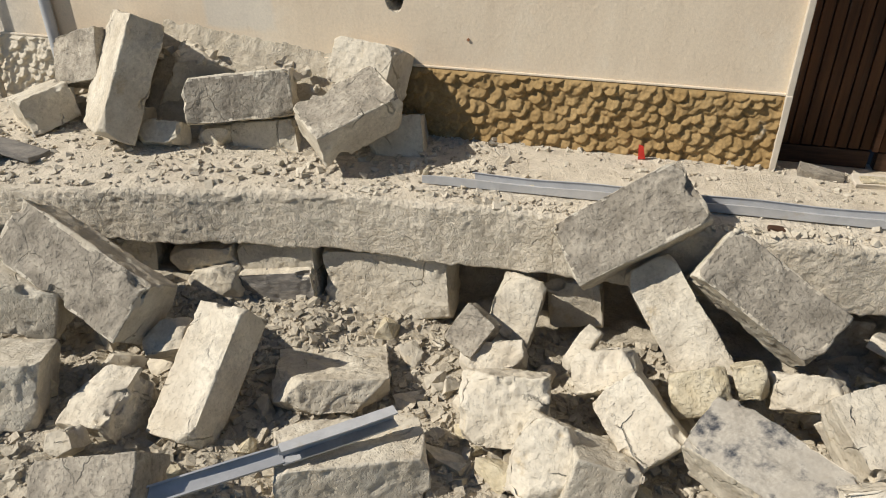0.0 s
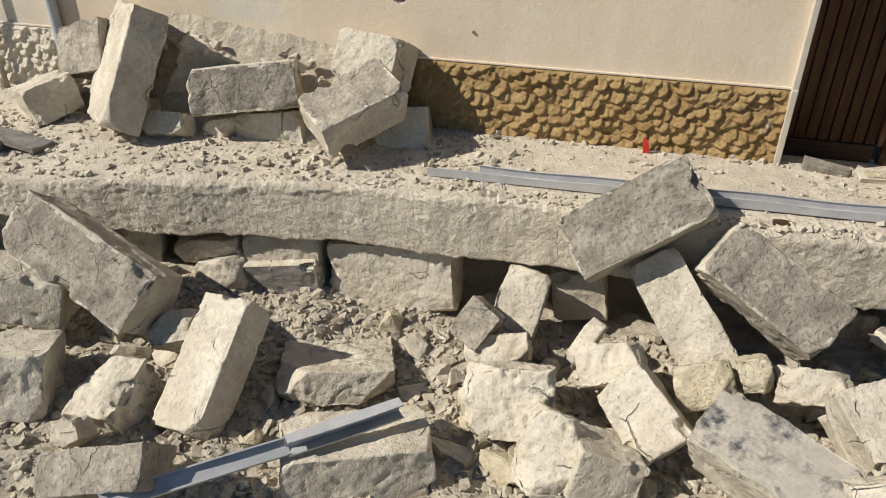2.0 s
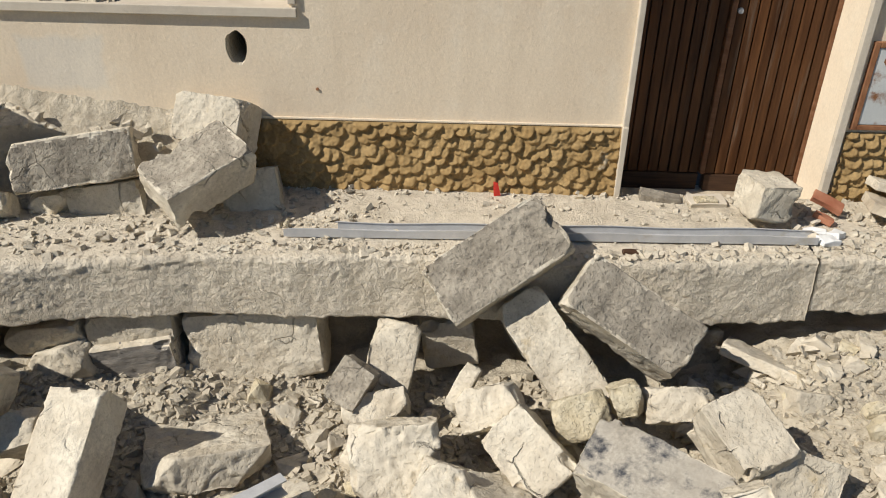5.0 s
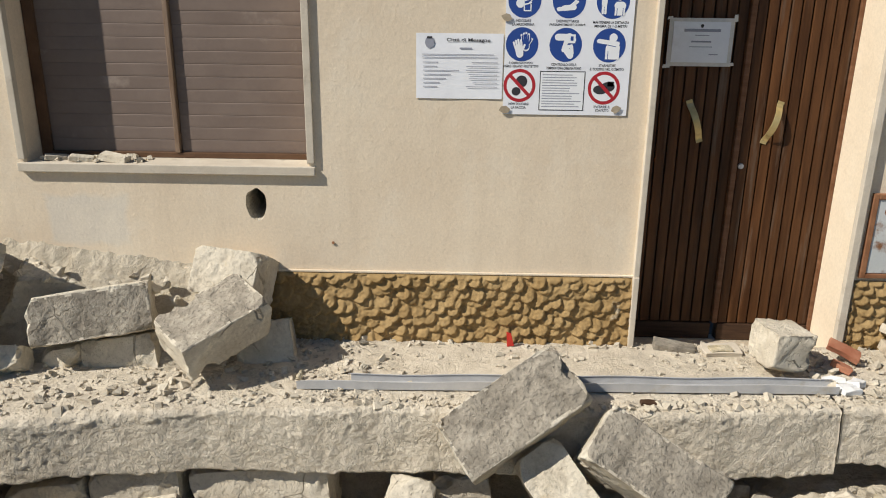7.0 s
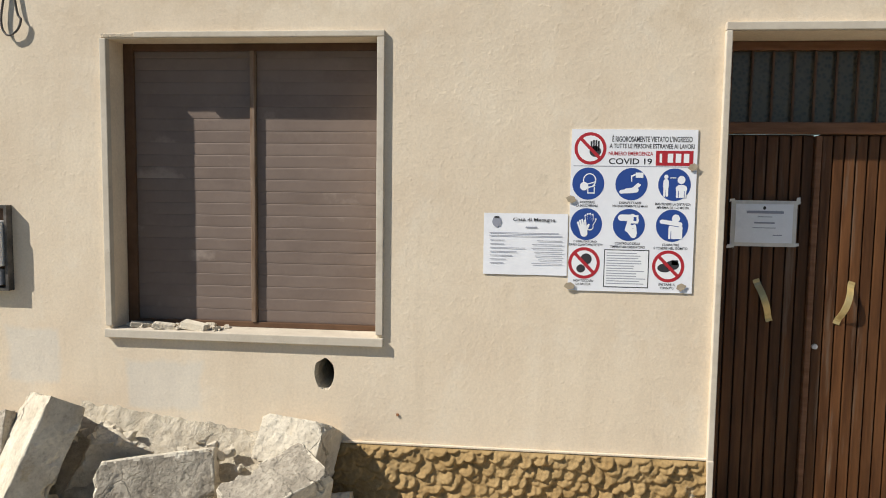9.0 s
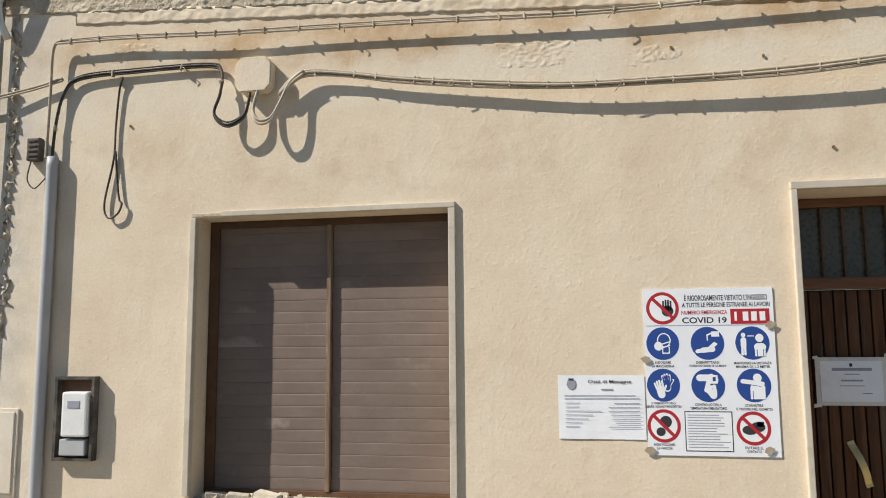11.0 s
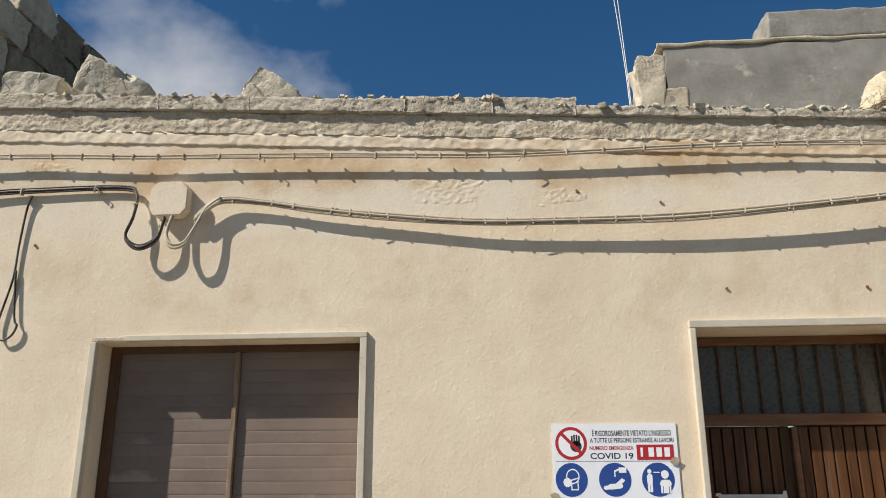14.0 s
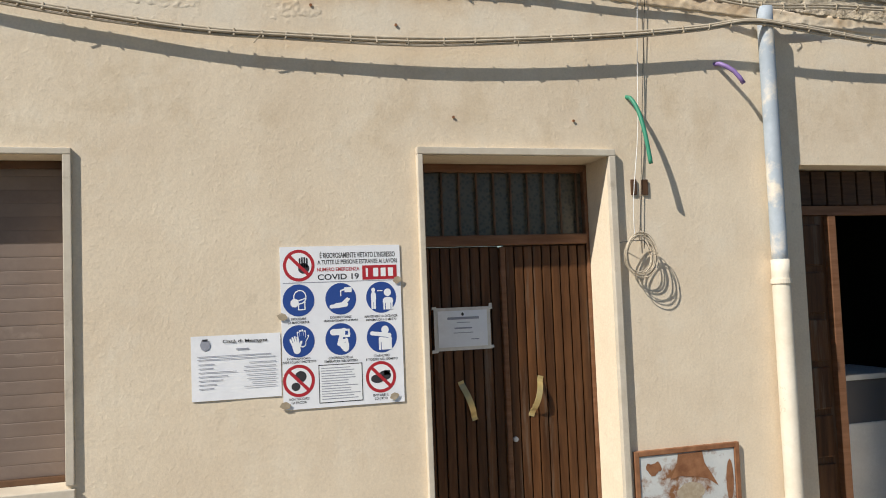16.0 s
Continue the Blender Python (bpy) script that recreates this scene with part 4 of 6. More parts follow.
rough_band("wall_head", -3.45, 5.2, lambda x: ZT(x) - 0.25, 0.14, -0.008, 0.36, CEMENT, 3, "crumbling beige mortar band along the broken wall head", 0.006, 0.009)
rough_band("trim_3", -2.95, 5.2, lambda x: ZT(x) - 0.325, 0.080, -0.006, 0.02, PLASTER, 8, "plain plaster ledge under the mortar band", 0.005, 0.012)
head_rnd = random.Random(11)
course = empty("wall_course", (0, 0, 3.9), "broken top course of grey stone blocks", "masonry", kind="structure")
x = -3.35
while x < 5.0:
    w = head_rnd.uniform(0.45, 1.05)
    if x < 0.3:
        h, y0 = 0.098, -0.034
    else:
        h, y0 = 0.06, -0.020
    if 0.2 < x < 0.35:
        x += 0.02
    ob = rough_band("stone", x, x + w + 0.004, lambda v: ZT(v) - 0.11, h + head_rnd.uniform(-0.015, 0.01), y0 + head_rnd.uniform(-0.010, 0.010), 0.34, COPING, int(x * 10) + 60, "", 0.0065, 0.009)
    for key in ("label", "category", "kind"):
        if key in ob:
            del ob[key]
    ob.parent = course
    ob.matrix_parent_inverse = Matrix.Translation((0, 0, -3.9))
    x += w


def loose_stone(name, at, dims, turn, seed, style, label, category="stone", group=""):
    ob = new(name, stone_mesh(name, dims, seed, style, 0.014))
    ob.matrix_world = pose(*at, *turn)
    return tagged(ob, label, category, group)


loose_stone("stone_block", (-2.31, 0.20, 4.175), (0.40, 0.3, 0.26), (8, 24, 14), 301, "pale", "tilted limestone block resting on the broken wall head", "stone block")
loose_stone("stone_block", (-2.81, 0.2, 4.16), (0.36, 0.3, 0.22), (2, 5, 8), 302, "pale", "small limestone block resting on the broken wall head", "stone block")
loose_stone("stone_chunk", (-1.26, 0.2, 4.06), (0.36, 0.26, 0.24), (5, 36, 10), 303, "pale", "pointed limestone chunk on the broken wall head")
loose_stone("stone_chunk", (2.36, 0.12, 3.885), (0.25, 0.20, 0.20), (0, 12, 25), 306, "yellow", "yellowish limestone lump on the broken wall head")

# stepped remains of the side wall
side = empty("side_wall", (-3.54, 0.0, 3.9), "stepped remains of a stone side wall above the roofline", "masonry", kind="structure")
srnd = random.Random(5)
steps = ((3.70, 0.06), (3.96, -0.03), (4.26, -0.01), (4.55, 0.13), (4.81, 0.34), (5.08, 0.56))
for r, (z, y0) in enumerate(steps):
    y = y0
    h = steps[r + 1][0] - z if r < 5 else 0.28
    while y < 2.3:
        ln = min(srnd.uniform(0.38, 0.55), 2.35 - y)
        if ln < 0.1:
            break
        ob = new("stone", stone_mesh("stone", (0.45 + srnd.uniform(-0.03, 0.02), ln + 0.004, h + 0.004), 400 + len(side.children), "door_block" if y == y0 else "pale", 0.015))
        for s in range(len(ob.data.materials)):
            # paler end stones; the others have the side's shade in their colour
            ob.data.materials[s] = ROOFSTONE if y == y0 and r > 2 else SHADED_SIDESTONE
        ob.parent = side
        ob.location = (srnd.uniform(-0.03, 0.03), y + ln / 2, z + h / 2 - 3.9)
        ob.rotation_euler = (0, 0, srnd.uniform(-0.05, 0.05))
        y += ln

# set-back grey parapet
up = empty("roof_parapet", (2.2, 0.8, 3.85), "grey rendered roof parapet set back behind the wall head", "parapet", kind="structure")
def broken_run(specs, seed, amp=0.014, cuts=14):
    """Rendered masonry with uneven faces and ragged ends."""
    bm = boxes(*specs, bevel=0.012)
    bmesh.ops.subdivide_edges(bm, edges=[e for e in bm.edges if e.calc_length() > 0.12], cuts=cuts, use_grid_fill=True)
    o = Vector((seed * 3.1, seed * 1.7, seed))
    for v in bm.verts:
        q = v.co + o
        v.co += Vector((noise.noise(q * 6) + 0.6 * noise.noise(q * 19), 0.5 * noise.noise(q * 5 + Vector((4, 0, 0))), noise.noise(q * 7 + Vector((0, 4, 0))) + 0.6 * noise.noise(q * 23))) * amp
    return bm


part("parapet_wall", broken_run([(-1.02, 1.22, -0.42, -0.16, -0.1, 0.575)], 1), GREYWALL, up)
part("parapet_wall", broken_run([(-1.19, -1.015, -0.424, -0.14, -0.1, 0.53)], 2, 0.030, 12), ROOFSTONE, up, "broken pale end of the parapet")
part("stone", broken_run([(-1.06, -0.90, -0.432, -0.40, -0.05, 0.30)], 3, 0.026, 10), ROOFSTONE, up, "bare stone patch where the render fell off")
part("parapet_step", broken_run([(-0.36, 1.24, -0.425, -0.14, 0.605, 0.80)], 4, 0.012), GREYWALL, up, "worn upper course of the parapet")
part("coping", broken_run([(-1.06, 1.23, -0.432, -0.13, 0.577, 0.602)], 5, 0.016), ROOFSTONE, up)
part("parapet_foot", broken_run([(1.24, 1.42, -0.40, -0.14, -0.1, 0.30)], 6, 0.02, 6), CEMENT, up, "low broken end of the parapet")

# neighbouring house
nb = empty("neighbour_house", (-5.8, 2.0, -0.84), "pale green plastered neighbouring house, seen edge-on", "house", kind="structure")
part("wall", boxes((-3.0, 0.55, -0.6, 6.0, 0.0, 4.75)), GREENWALL, nb)
part("cornice", boxes((-3.0, 0.62, -0.66, 6.0, 4.55, 4.95), bevel=0.03), CEMENT, nb, "stained cement cornice")
pole = tube("antenna_mast", [(-5.72, 1.7, 4.05), (-5.72, 1.7, 5.2)], 0.018, PVC)
tagged(pole, "thin grey metal mast on the neighbouring roof", "mast")

# ---- fallen stones ----
fallen_block(1, "pale", pose(-2.974, -0.335, 0.085, -13.8, -9.6, 53.0), (0.299, 0.378, 0.218))
fallen_block(2, "grey", pose(-2.746, -0.134, 0.327, -22.8, -16.3, -15.7), (0.414, 0.200, 0.296))
fallen_block(3, "pale", pose(-2.383, -0.363, 0.338, -28.3, -10.0, -43.8), (0.541, 0.198, 0.659))
fallen_block(4, "pale", pose(-2.366, -0.406, 0.087, -19.2, -1.8, 6.4), (0.242, 0.200, 0.164))
fallen_block(5, "chunk", pose(-2.138, -0.460, 0.058, -36.0, -5.2, -3.3), (0.306, 0.150, 0.138))
fallen_block(6, "chunk", pose(-2.106, -0.084, 0.150, 6.9, 27.0, 24.0), (0.368, 0.250, 0.571))
fallen_block(7, "grey_front", pose(-1.687, -0.350, 0.270, -18.7, -4.9, 16.0), (0.584, 0.215, 0.253))
fallen_block(8, "pale", pose(-1.561, -0.277, 0.023, -9.3, -8.9, 1.3), (0.390, 0.250, 0.227))
fallen_block(9, "chunk", pose(-1.861, -0.321, 0.037, -6.1, -8.6, 0.6), (0.218, 0.200, 0.112))
fallen_block(10, "pale", pose(-1.030, -0.114, 0.397, -29.2, 1.8, -14.2), (0.371, 0.250, 0.251))
fallen_block(11, "grey_top", pose(-1.045, -0.441, 0.266, 13.5, -17.1, 42.0), (0.488, 0.322, 0.197))
fallen_block(12, "pale", pose(-0.865, -0.161, 0.035, -20.0, -6.7, 10.1), (0.308, 0.299, 0.247))
fallen_block(13, "grey_front", pose(0.408, -0.826, 0.023, -44.8, -30.1, 18.7), (0.644, 0.240, 0.315))
fallen_block(14, "pale", pose(0.683, -1.002, -0.360, -45.1, -30.5, 19.3), (0.250, 0.200, 0.630))
fallen_block(15, "grey_front", pose(1.008, -0.944, -0.191, -46.6, 26.8, -20.5), (0.603, 0.280, 0.282))
fallen_block(16, "grey_front", pose(-1.970, -1.484, -0.161, -40.6, 15.0, -17.2), (0.799, 0.260, 0.304))
fallen_block(17, "pale", pose(-2.253, -1.566, -0.293, -8.8, 13.7, 14.5), (0.376, 0.300, 0.249))
fallen_block(18, "pale", pose(-2.039, -1.967, -0.428, -18.4, 8.1, 22.1), (0.261, 0.326, 0.291))
fallen_block(19, "chunk", pose(-1.634, -1.917, -0.560, -73.7, -5.8, -3.5), (0.245, 0.320, 0.310))
fallen_block(20, "chunk", pose(-1.529, -1.580, -0.408, -57.5, -14.9, 9.5), (0.223, 0.180, 0.168))
fallen_block(21, "pale", pose(-1.289, -1.715, -0.443, -55.5, -8.2, -11.5), (0.255, 0.188, 0.606))
fallen_block(22, "chunk", pose(-0.870, -1.354, -0.668, -21.7, 2.8, 18.4), (0.532, 0.593, 0.170))
fallen_block(23, "pale", pose(-0.586, -1.899, -0.633, -10.3, 2.8, 23.6), (0.607, 0.342, 0.270))
fallen_block(24, "grey", pose(-1.386, -2.347, -0.430, -50.4, -13.2, 7.8), (0.440, 0.220, 0.169))
fallen_block(25, "chunk", pose(-1.639, -2.200, -0.439, -45.9, -25.0, 21.0), (0.134, 0.120, 0.108))
fallen_block(26, "pale", pose(-0.772, -0.672, -0.531, -10.0, -4.6, 1.2), (0.678, 0.300, 0.374))
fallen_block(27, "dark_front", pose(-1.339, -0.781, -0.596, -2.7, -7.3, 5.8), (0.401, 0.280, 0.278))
fallen_block(28, "chunk", pose(-1.681, -0.894, -0.557, -15.2, -15.9, -0.7), (0.311, 0.220, 0.182))
fallen_block(29, "pale", pose(-1.359, -0.751, -0.425, -6.6, -4.1, 3.6), (0.422, 0.200, 0.186))
fallen_block(30, "chunk", pose(-2.160, -0.863, -0.503, -6.3, 3.0, 19.7), (0.251, 0.250, 0.320))
fallen_block(31, "grey", pose(-0.910, -0.834, -0.840, -31.3, -4.8, 3.3), (1.000, 0.200, 0.099))
fallen_block(32, "chunk", pose(-1.771, -0.800, -0.449, -4.8, -8.1, 0.9), (0.382, 0.200, 0.137))
fallen_block(33, "grey", pose(-0.247, -1.103, -0.486, -38.5, 18.5, -28.8), (0.183, 0.120, 0.214))
fallen_block(34, "chunk", pose(-0.085, -0.925, -0.520, -30.4, 8.0, -7.2), (0.235, 0.130, 0.460))
fallen_block(35, "chunk", pose(-0.132, -1.147, -0.575, -41.6, -13.0, 2.2), (0.309, 0.140, 0.145))
fallen_block(36, "pale", pose(0.194, -0.596, -0.543, -5.6, -8.9, 2.3), (0.277, 0.250, 0.270))
fallen_block(37, "chunk", pose(0.261, -1.112, -0.487, -39.2, 15.8, -27.1), (0.081, 0.100, 0.239))
fallen_block(38, "chunk", pose(0.390, -1.247, -0.487, -48.3, -19.5, 0.7), (0.290, 0.220, 0.198))
fallen_block(39, "pale", pose(0.537, -1.521, -0.488, -57.0, -38.1, 23.4), (0.249, 0.226, 0.348))
fallen_block(40, "chunk", pose(-0.020, -1.497, -0.552, -34.9, -3.9, 2.1), (0.380, 0.300, 0.309))
fallen_block(41, "chunk", pose(0.189, -1.727, -0.599, -45.5, 8.7, -15.4), (0.264, 0.350, 0.352))
fallen_block(42, "pale", pose(0.376, -1.763, -0.572, -20.8, 16.2, 7.9), (0.267, 0.300, 0.220))
fallen_block(43, "yellow", pose(0.768, -1.334, -0.440, -40.5, -17.2, 7.0), (0.237, 0.220, 0.190))
fallen_block(44, "yellow", pose(0.957, -1.304, -0.364, -34.2, -18.7, 5.2), (0.130, 0.180, 0.146))
fallen_block(45, "tar", pose(1.014, -1.817, -0.392, -68.6, -3.5, -41.6), (0.640, 0.280, 0.274))
fallen_block(46, "pale", pose(1.371, -1.575, -0.344, -72.0, -12.0, 21.3), (0.260, 0.250, 0.334))
fallen_block(47, "chunk", pose(1.182, -1.307, -0.393, -41.9, -4.9, -2.9), (0.297, 0.250, 0.156))
fallen_block(48, "pale", pose(1.549, -1.645, -0.447, -34.2, 18.2, -6.9), (0.332, 0.250, 0.237))
fallen_block(49, "chunk", pose(1.230, -2.006, -0.229, -42.0, -20.7, 3.2), (0.160, 0.250, 0.145))
fallen_block(50, "pale", pose(1.833, -0.910, -0.502, -21.0, 6.9, -32.0), (0.630, 0.220, 0.061))
fallen_block(51, "grey", pose(1.462, -0.555, -0.614, -13.8, 1.2, 2.5), (0.241, 0.300, 0.287))
fallen_block(52, "chunk", pose(1.850, -1.090, -0.532, -27.6, 9.2, 2.5), (0.235, 0.250, 0.124))
fallen_block(53, "door_block", pose(1.794, -0.300, 0.150, -1.9, 4.8, 11.3), (0.220, 0.246, 0.200))



def angular_stone(name, r, seed, mat):
    """A freshly broken lump: hull of scattered corners, faces roughened."""
    rnd = random.Random(seed)
    sx, sy, sz = rnd.uniform(0.8, 1.3), rnd.uniform(0.65, 1.0), rnd.uniform(0.45, 0.8)
    bm = bmesh.new()
    for _ in range(13):
        v = Vector((rnd.uniform(-1, 1), rnd.uniform(-1, 1), rnd.uniform(-1, 1)))
        k = max(abs(v.x), abs(v.y), abs(v.z))
        v = v / k * rnd.uniform(0.75, 1.0)
        bm.verts.new((v.x * sx * r, v.y * sy * r, v.z * sz * r))
    res = bmesh.ops.convex_hull(bm, input=bm.verts)
    bmesh.ops.delete(bm, geom=[g for g in res["geom_interior"] if isinstance(g, bmesh.types.BMVert)], context="VERTS")
    bmesh.ops.subdivide_edges(bm, edges=bm.edges[:], cuts=3, use_grid_fill=True)
    off = Vector((seed * 1.7, seed * 0.3, 0))
    for v in bm.verts:
        v.co += v.co.normalized() * r * (0.10 * noise.noise(v.co * 1.3 / r + off) + 0.07 * noise.noise(v.co * 3.5 / r + off))
    bm.normal_update()
    me = bpy.data.meshes.new(name)
    bm.to_mesh(me)
    bm.free()
    me.materials.append(mat)
    return me


def more_stones():
    """Middle-sized broken stones lying between the blocks, on the heap and on the pavement."""
    rnd = random.Random(77)
    kinds = []
    for i in range(16):
        kinds.append(angular_stone("rubble_stone", 0.05, 700 + i, STONE_Y if i in (4, 11) else (STONE_G if i == 7 else STONE)))
    spots = []
    for _ in range(210):
        x = rnd.uniform(-2.7, 2.2)
        y = rnd.uniform(max(front_edge(x) - 1.45, -2.35), front_edge(x) - 0.12)
        spots.append((x, y, pile_height(x, y), 0.4 + 1.7 * rnd.random() ** 1.6))
    for _ in range(34):
        x = rnd.uniform(1.45, 2.8)
        y = front_edge(x) - rnd.uniform(0.02, 0.45)
        spots.append((x, y, pile_height(x, y), rnd.uniform(0.5, 1.7)))
    for _ in range(30):
        x = rnd.uniform(-2.4, -1.1)
        spots.append((x, rnd.uniform(-0.22, -0.03), float(np.interp(x, (-2.4, -2.2, -1.4, -1.1), (0.3, 0.42, 0.34, 0.16))), rnd.uniform(0.3, 0.9)))
    for _ in range(46):
        x = rnd.uniform(-3.2, -0.2)
        spots.append((x, rnd.uniform(front_edge(x) + 0.18, -0.06), 0.0, rnd.uniform(0.3, 0.75)))
    for _ in range(30):
        x = rnd.uniform(1.9, 3.1)
        spots.append((x, rnd.uniform(-0.6, -0.06), 0.0, rnd.uniform(0.3, 1.0)))
    for x, y, z, s in spots:
        ob = new("rubble_stone", rnd.choice(kinds))
        ob.location = (x, y, z + 0.016 * s)
        ob.rotation_euler = (rnd.uniform(-0.5, 0.5), rnd.uniform(-0.5, 0.5), rnd.uniform(0, 6.28))
        ob.scale = (s, s, s)
        tagged(ob, "small broken piece of pale limestone among the rubble", "stone", "small rubble stones")
    for _ in range(30):
        ob = new("rubble_stone", rnd.choice(kinds))
        x, k = 2.30 + 0.95 * rnd.random() ** 1.5, rnd.uniform(0.35, 1.1)
        ob.location = (x, rnd.uniform(-0.01, 0.16), ZT(x) - 0.05 + 0.02 * k)
        ob.rotation_euler = (rnd.uniform(-0.5, 0.5), rnd.uniform(-0.5, 0.5), rnd.uniform(0, 6.28))
        ob.scale = (k, k, k)
        tagged(ob, "small pale stone lying on the broken wall head", "stone", "stones on the wall head")


more_stones()


def chips():
    """Fine chips and crumbs strewn over heap, pavement and wall head, one mesh."""
    rnd = random.Random(9)
    base = bmesh.new()
    bmesh.ops.create_icosphere(base, subdivisions=1, radius=1.0)
    bv = [v.co.copy() for v in base.verts]
    bf = [tuple(v.index for v in f.verts) for f in base.faces]
    base.free()
    cube = [Vector((a, b, c)) for a in (-1, 1) for b in (-1, 1) for c in (-1, 1)]
    cf = [(0, 1, 3, 2), (4, 6, 7, 5), (0, 4, 5, 1), (2, 3, 7, 6), (0, 2, 6, 4), (1, 5, 7, 3)]
    def strew(name, spots, mat, label):
        verts, faces = [], []
        for x, y, z, s in spots:
            m = Euler((rnd.uniform(-0.6, 0.6), rnd.uniform(-0.6, 0.6), rnd.uniform(0, 6.28))).to_matrix()
            sx, sy, sz = s * rnd.uniform(0.7, 1.4), s * rnd.uniform(0.5, 1.0), s * rnd.uniform(0.25, 0.7)
            src, fs = (bv, bf) if rnd.random() < 0.35 else (cube, cf)
            n0 = len(verts)
            for v in src:
                j = Vector((rnd.uniform(0.6, 1.15) * v.x * sx, rnd.uniform(0.6, 1.15) * v.y * sy, rnd.uniform(0.6, 1.15) * v.z * sz))
                verts.append(m @ j + Vector((x, y, z + sz * 0.35)))
            faces += [tuple(n0 + i for i in f) for f in fs]
        ob = new(name, mesh_of(name, verts, faces, mat))
        tagged(ob, label, "rubble", kind="stuff")

    spots = []
    for _ in range(24000):
        x = rnd.uniform(-3.2, 2.9)
        y = front_edge(x) - 1.7 * rnd.random() ** 1.1
        if y < -2.5:
            continue
        spots.append((x, y, pile_height(x, y), 0.004 + 0.027 * rnd.random() ** 2.6))
    strew("rubble_chips", spots, RUBBLE, "fine limestone chips and dust between the fallen blocks")
    spots = []
    for _ in range(5200):
        x = rnd.uniform(-3.8, 3.1)
        f = front_edge(x)
        u = rnd.random()
        y = f * u if x < -0.3 or x > 1.9 else f * (u ** 1.5 if rnd.random() < 0.5 else 1 - 0.12 * u)
        if -0.3 < x < 1.9 and rnd.random() < 0.5:
            continue
        if y < f + 0.03:
            y = f + 0.05 + 0.1 * rnd.random()
        spots.append((x, y, 0.002, 0.003 + 0.021 * rnd.random() ** 3.4))
    strew("pavement_chips", spots, STONE, "limestone chips and crumbs strewn on the pavement slab")
    spots = []
    for _ in range(1700):
        x = rnd.uniform(-3.2, 4.6)
        top = ZT(x) + (-0.016 if x < 0.25 else -0.050)
        spots.append((x, -0.03 + 0.28 * rnd.random() ** 1.7, top, 0.003 + 0.026 * rnd.random() ** 3.6))
    strew("wall_head_chips", spots, STONE, "loose chips along the broken wall head")
    spots = [(rnd.uniform(-2.08, -1.5), rnd.uniform(0.0, 0.15), 0.969, 0.008 + 0.022 * rnd.random() ** 2) for _ in range(60)]
    strew("sill_chips", spots, STONE, "plaster crumbs on the window sill")


chips()

# plaster flakes on the sill
for i, (x, y, s, rz) in enumerate(((-1.83, 0.03, 1.0, 10), (-1.66, 0.04, 1.25, -8), (-1.98, 0.06, 0.9, 30), (-1.75, 0.1, 0.7, 60))):
    bm = boxes((-0.06 * s, 0.06 * s, -0.025 * s, 0.025 * s, 0, 0.03 * s), bevel=0.004)
    for v in bm.verts:
        v.co += Vector((noise.noise(v.co * 40 + Vector((i, 0, 0))), noise.noise(v.co * 40 + Vector((0, i, 3))), noise.noise(v.co * 30))) * 0.008
    ob = part("plaster_piece", bm, STONE)
    ob.matrix_world = pose(x, y, 0.97, 4, 6, rz)
    tagged(ob, "broken pale plaster piece lying on the window sill", "debris", "debris on the sill")

# ---- metal channels ----
def channel(name, a, b, width, height, twist, label, flip=False):
    """A folded galvanised channel from a to b, open on one side."""
    a, b = Vector(a), Vector(b)
    t = 0.0022
    d = (b - a).normalized()
    side = d.cross(Vector((0, 0, 1))).normalized()
    upv = side.cross(d)
    rot = Matrix.Rotation(radians(twist), 3, d)
    side, upv = rot @ side, rot @ upv
    w, h, lip = width / 2, height, 0.007
    prof = [(-w, 0), (w, 0), (w, h), (w - lip, h), (w - lip, h - t), (w - t, h - t), (w - t, t), (-w + t, t), (-w + t, h - t), (-w + lip, h - t), (-w + lip, h), (-w, h)]
    n = max(2, int((b - a).length / 0.06))
    verts, faces = [], []
    m = len(prof)
    for i in range(n + 1):
        p = a.lerp(b, i / n)
        bend = 0.004 * math.sin(i * 0.55)
        for u, v in prof:
            cutback = 0.0 if flip else max(0.0, 0.26 * (w - u) / (2 * w) - (p - a).length)
            verts.append(p + d * cutback + side * u + upv * (v + bend * (v > t)))
    for i in range(n):
        for k in range(m):
            k2 = (k + 1) % m
            faces.append((i * m + k, (i + 1) * m + k, (i + 1) * m + k2, i * m + k2))
    faces += [tuple(range(m)), tuple(reversed(range(n * m, n * m + m)))]
    ob = new(name, mesh_of(name, verts, faces, ZINC))
    return tagged(ob, label, "metal channel")


channel("metal_channel", (-0.62, -0.565, 0.008), (1.99, -0.515, 0.010), 0.085, 0.042, 0, "long galvanised steel channel lying on the pavement slab")
channel("metal_channel", (-0.44, -1.76, -0.425), (-0.80, -2.07, -0.415), 0.072, 0.050, -88, "bent galvanised steel channel lying across a stone block", True)
channel("metal_channel", (-0.79, -2.065, -0.440), (-1.30, -2.50, -0.40), 0.070, 0.022, -30, "flattened end of a galvanised steel channel", True)

# ---- small things on the pavement ----
def red_scrap():
    verts = [(-0.018, 0, 0), (0.02, 0, 0), (0.012, -0.006, 0.075), (-0.012, -0.004, 0.085), (-0.018, 0.012, 0), (0.02, 0.012, 0), (0.012, 0.004, 0.075), (-0.012, 0.006, 0.085)]
    faces = [(0, 1, 2, 3), (5, 4, 7, 6), (1, 5, 6, 2), (4, 0, 3, 7), (3, 2, 6, 7), (0, 4, 5, 1)]
    ob = new("plastic_scrap", mesh_of("plastic_scrap", verts, faces, RED))
    ob.matrix_world = pose(0.44, -0.075, 0.005, 0, -8, 0)
    tagged(ob, "upright torn scrap of red plastic by the plinth", "debris")


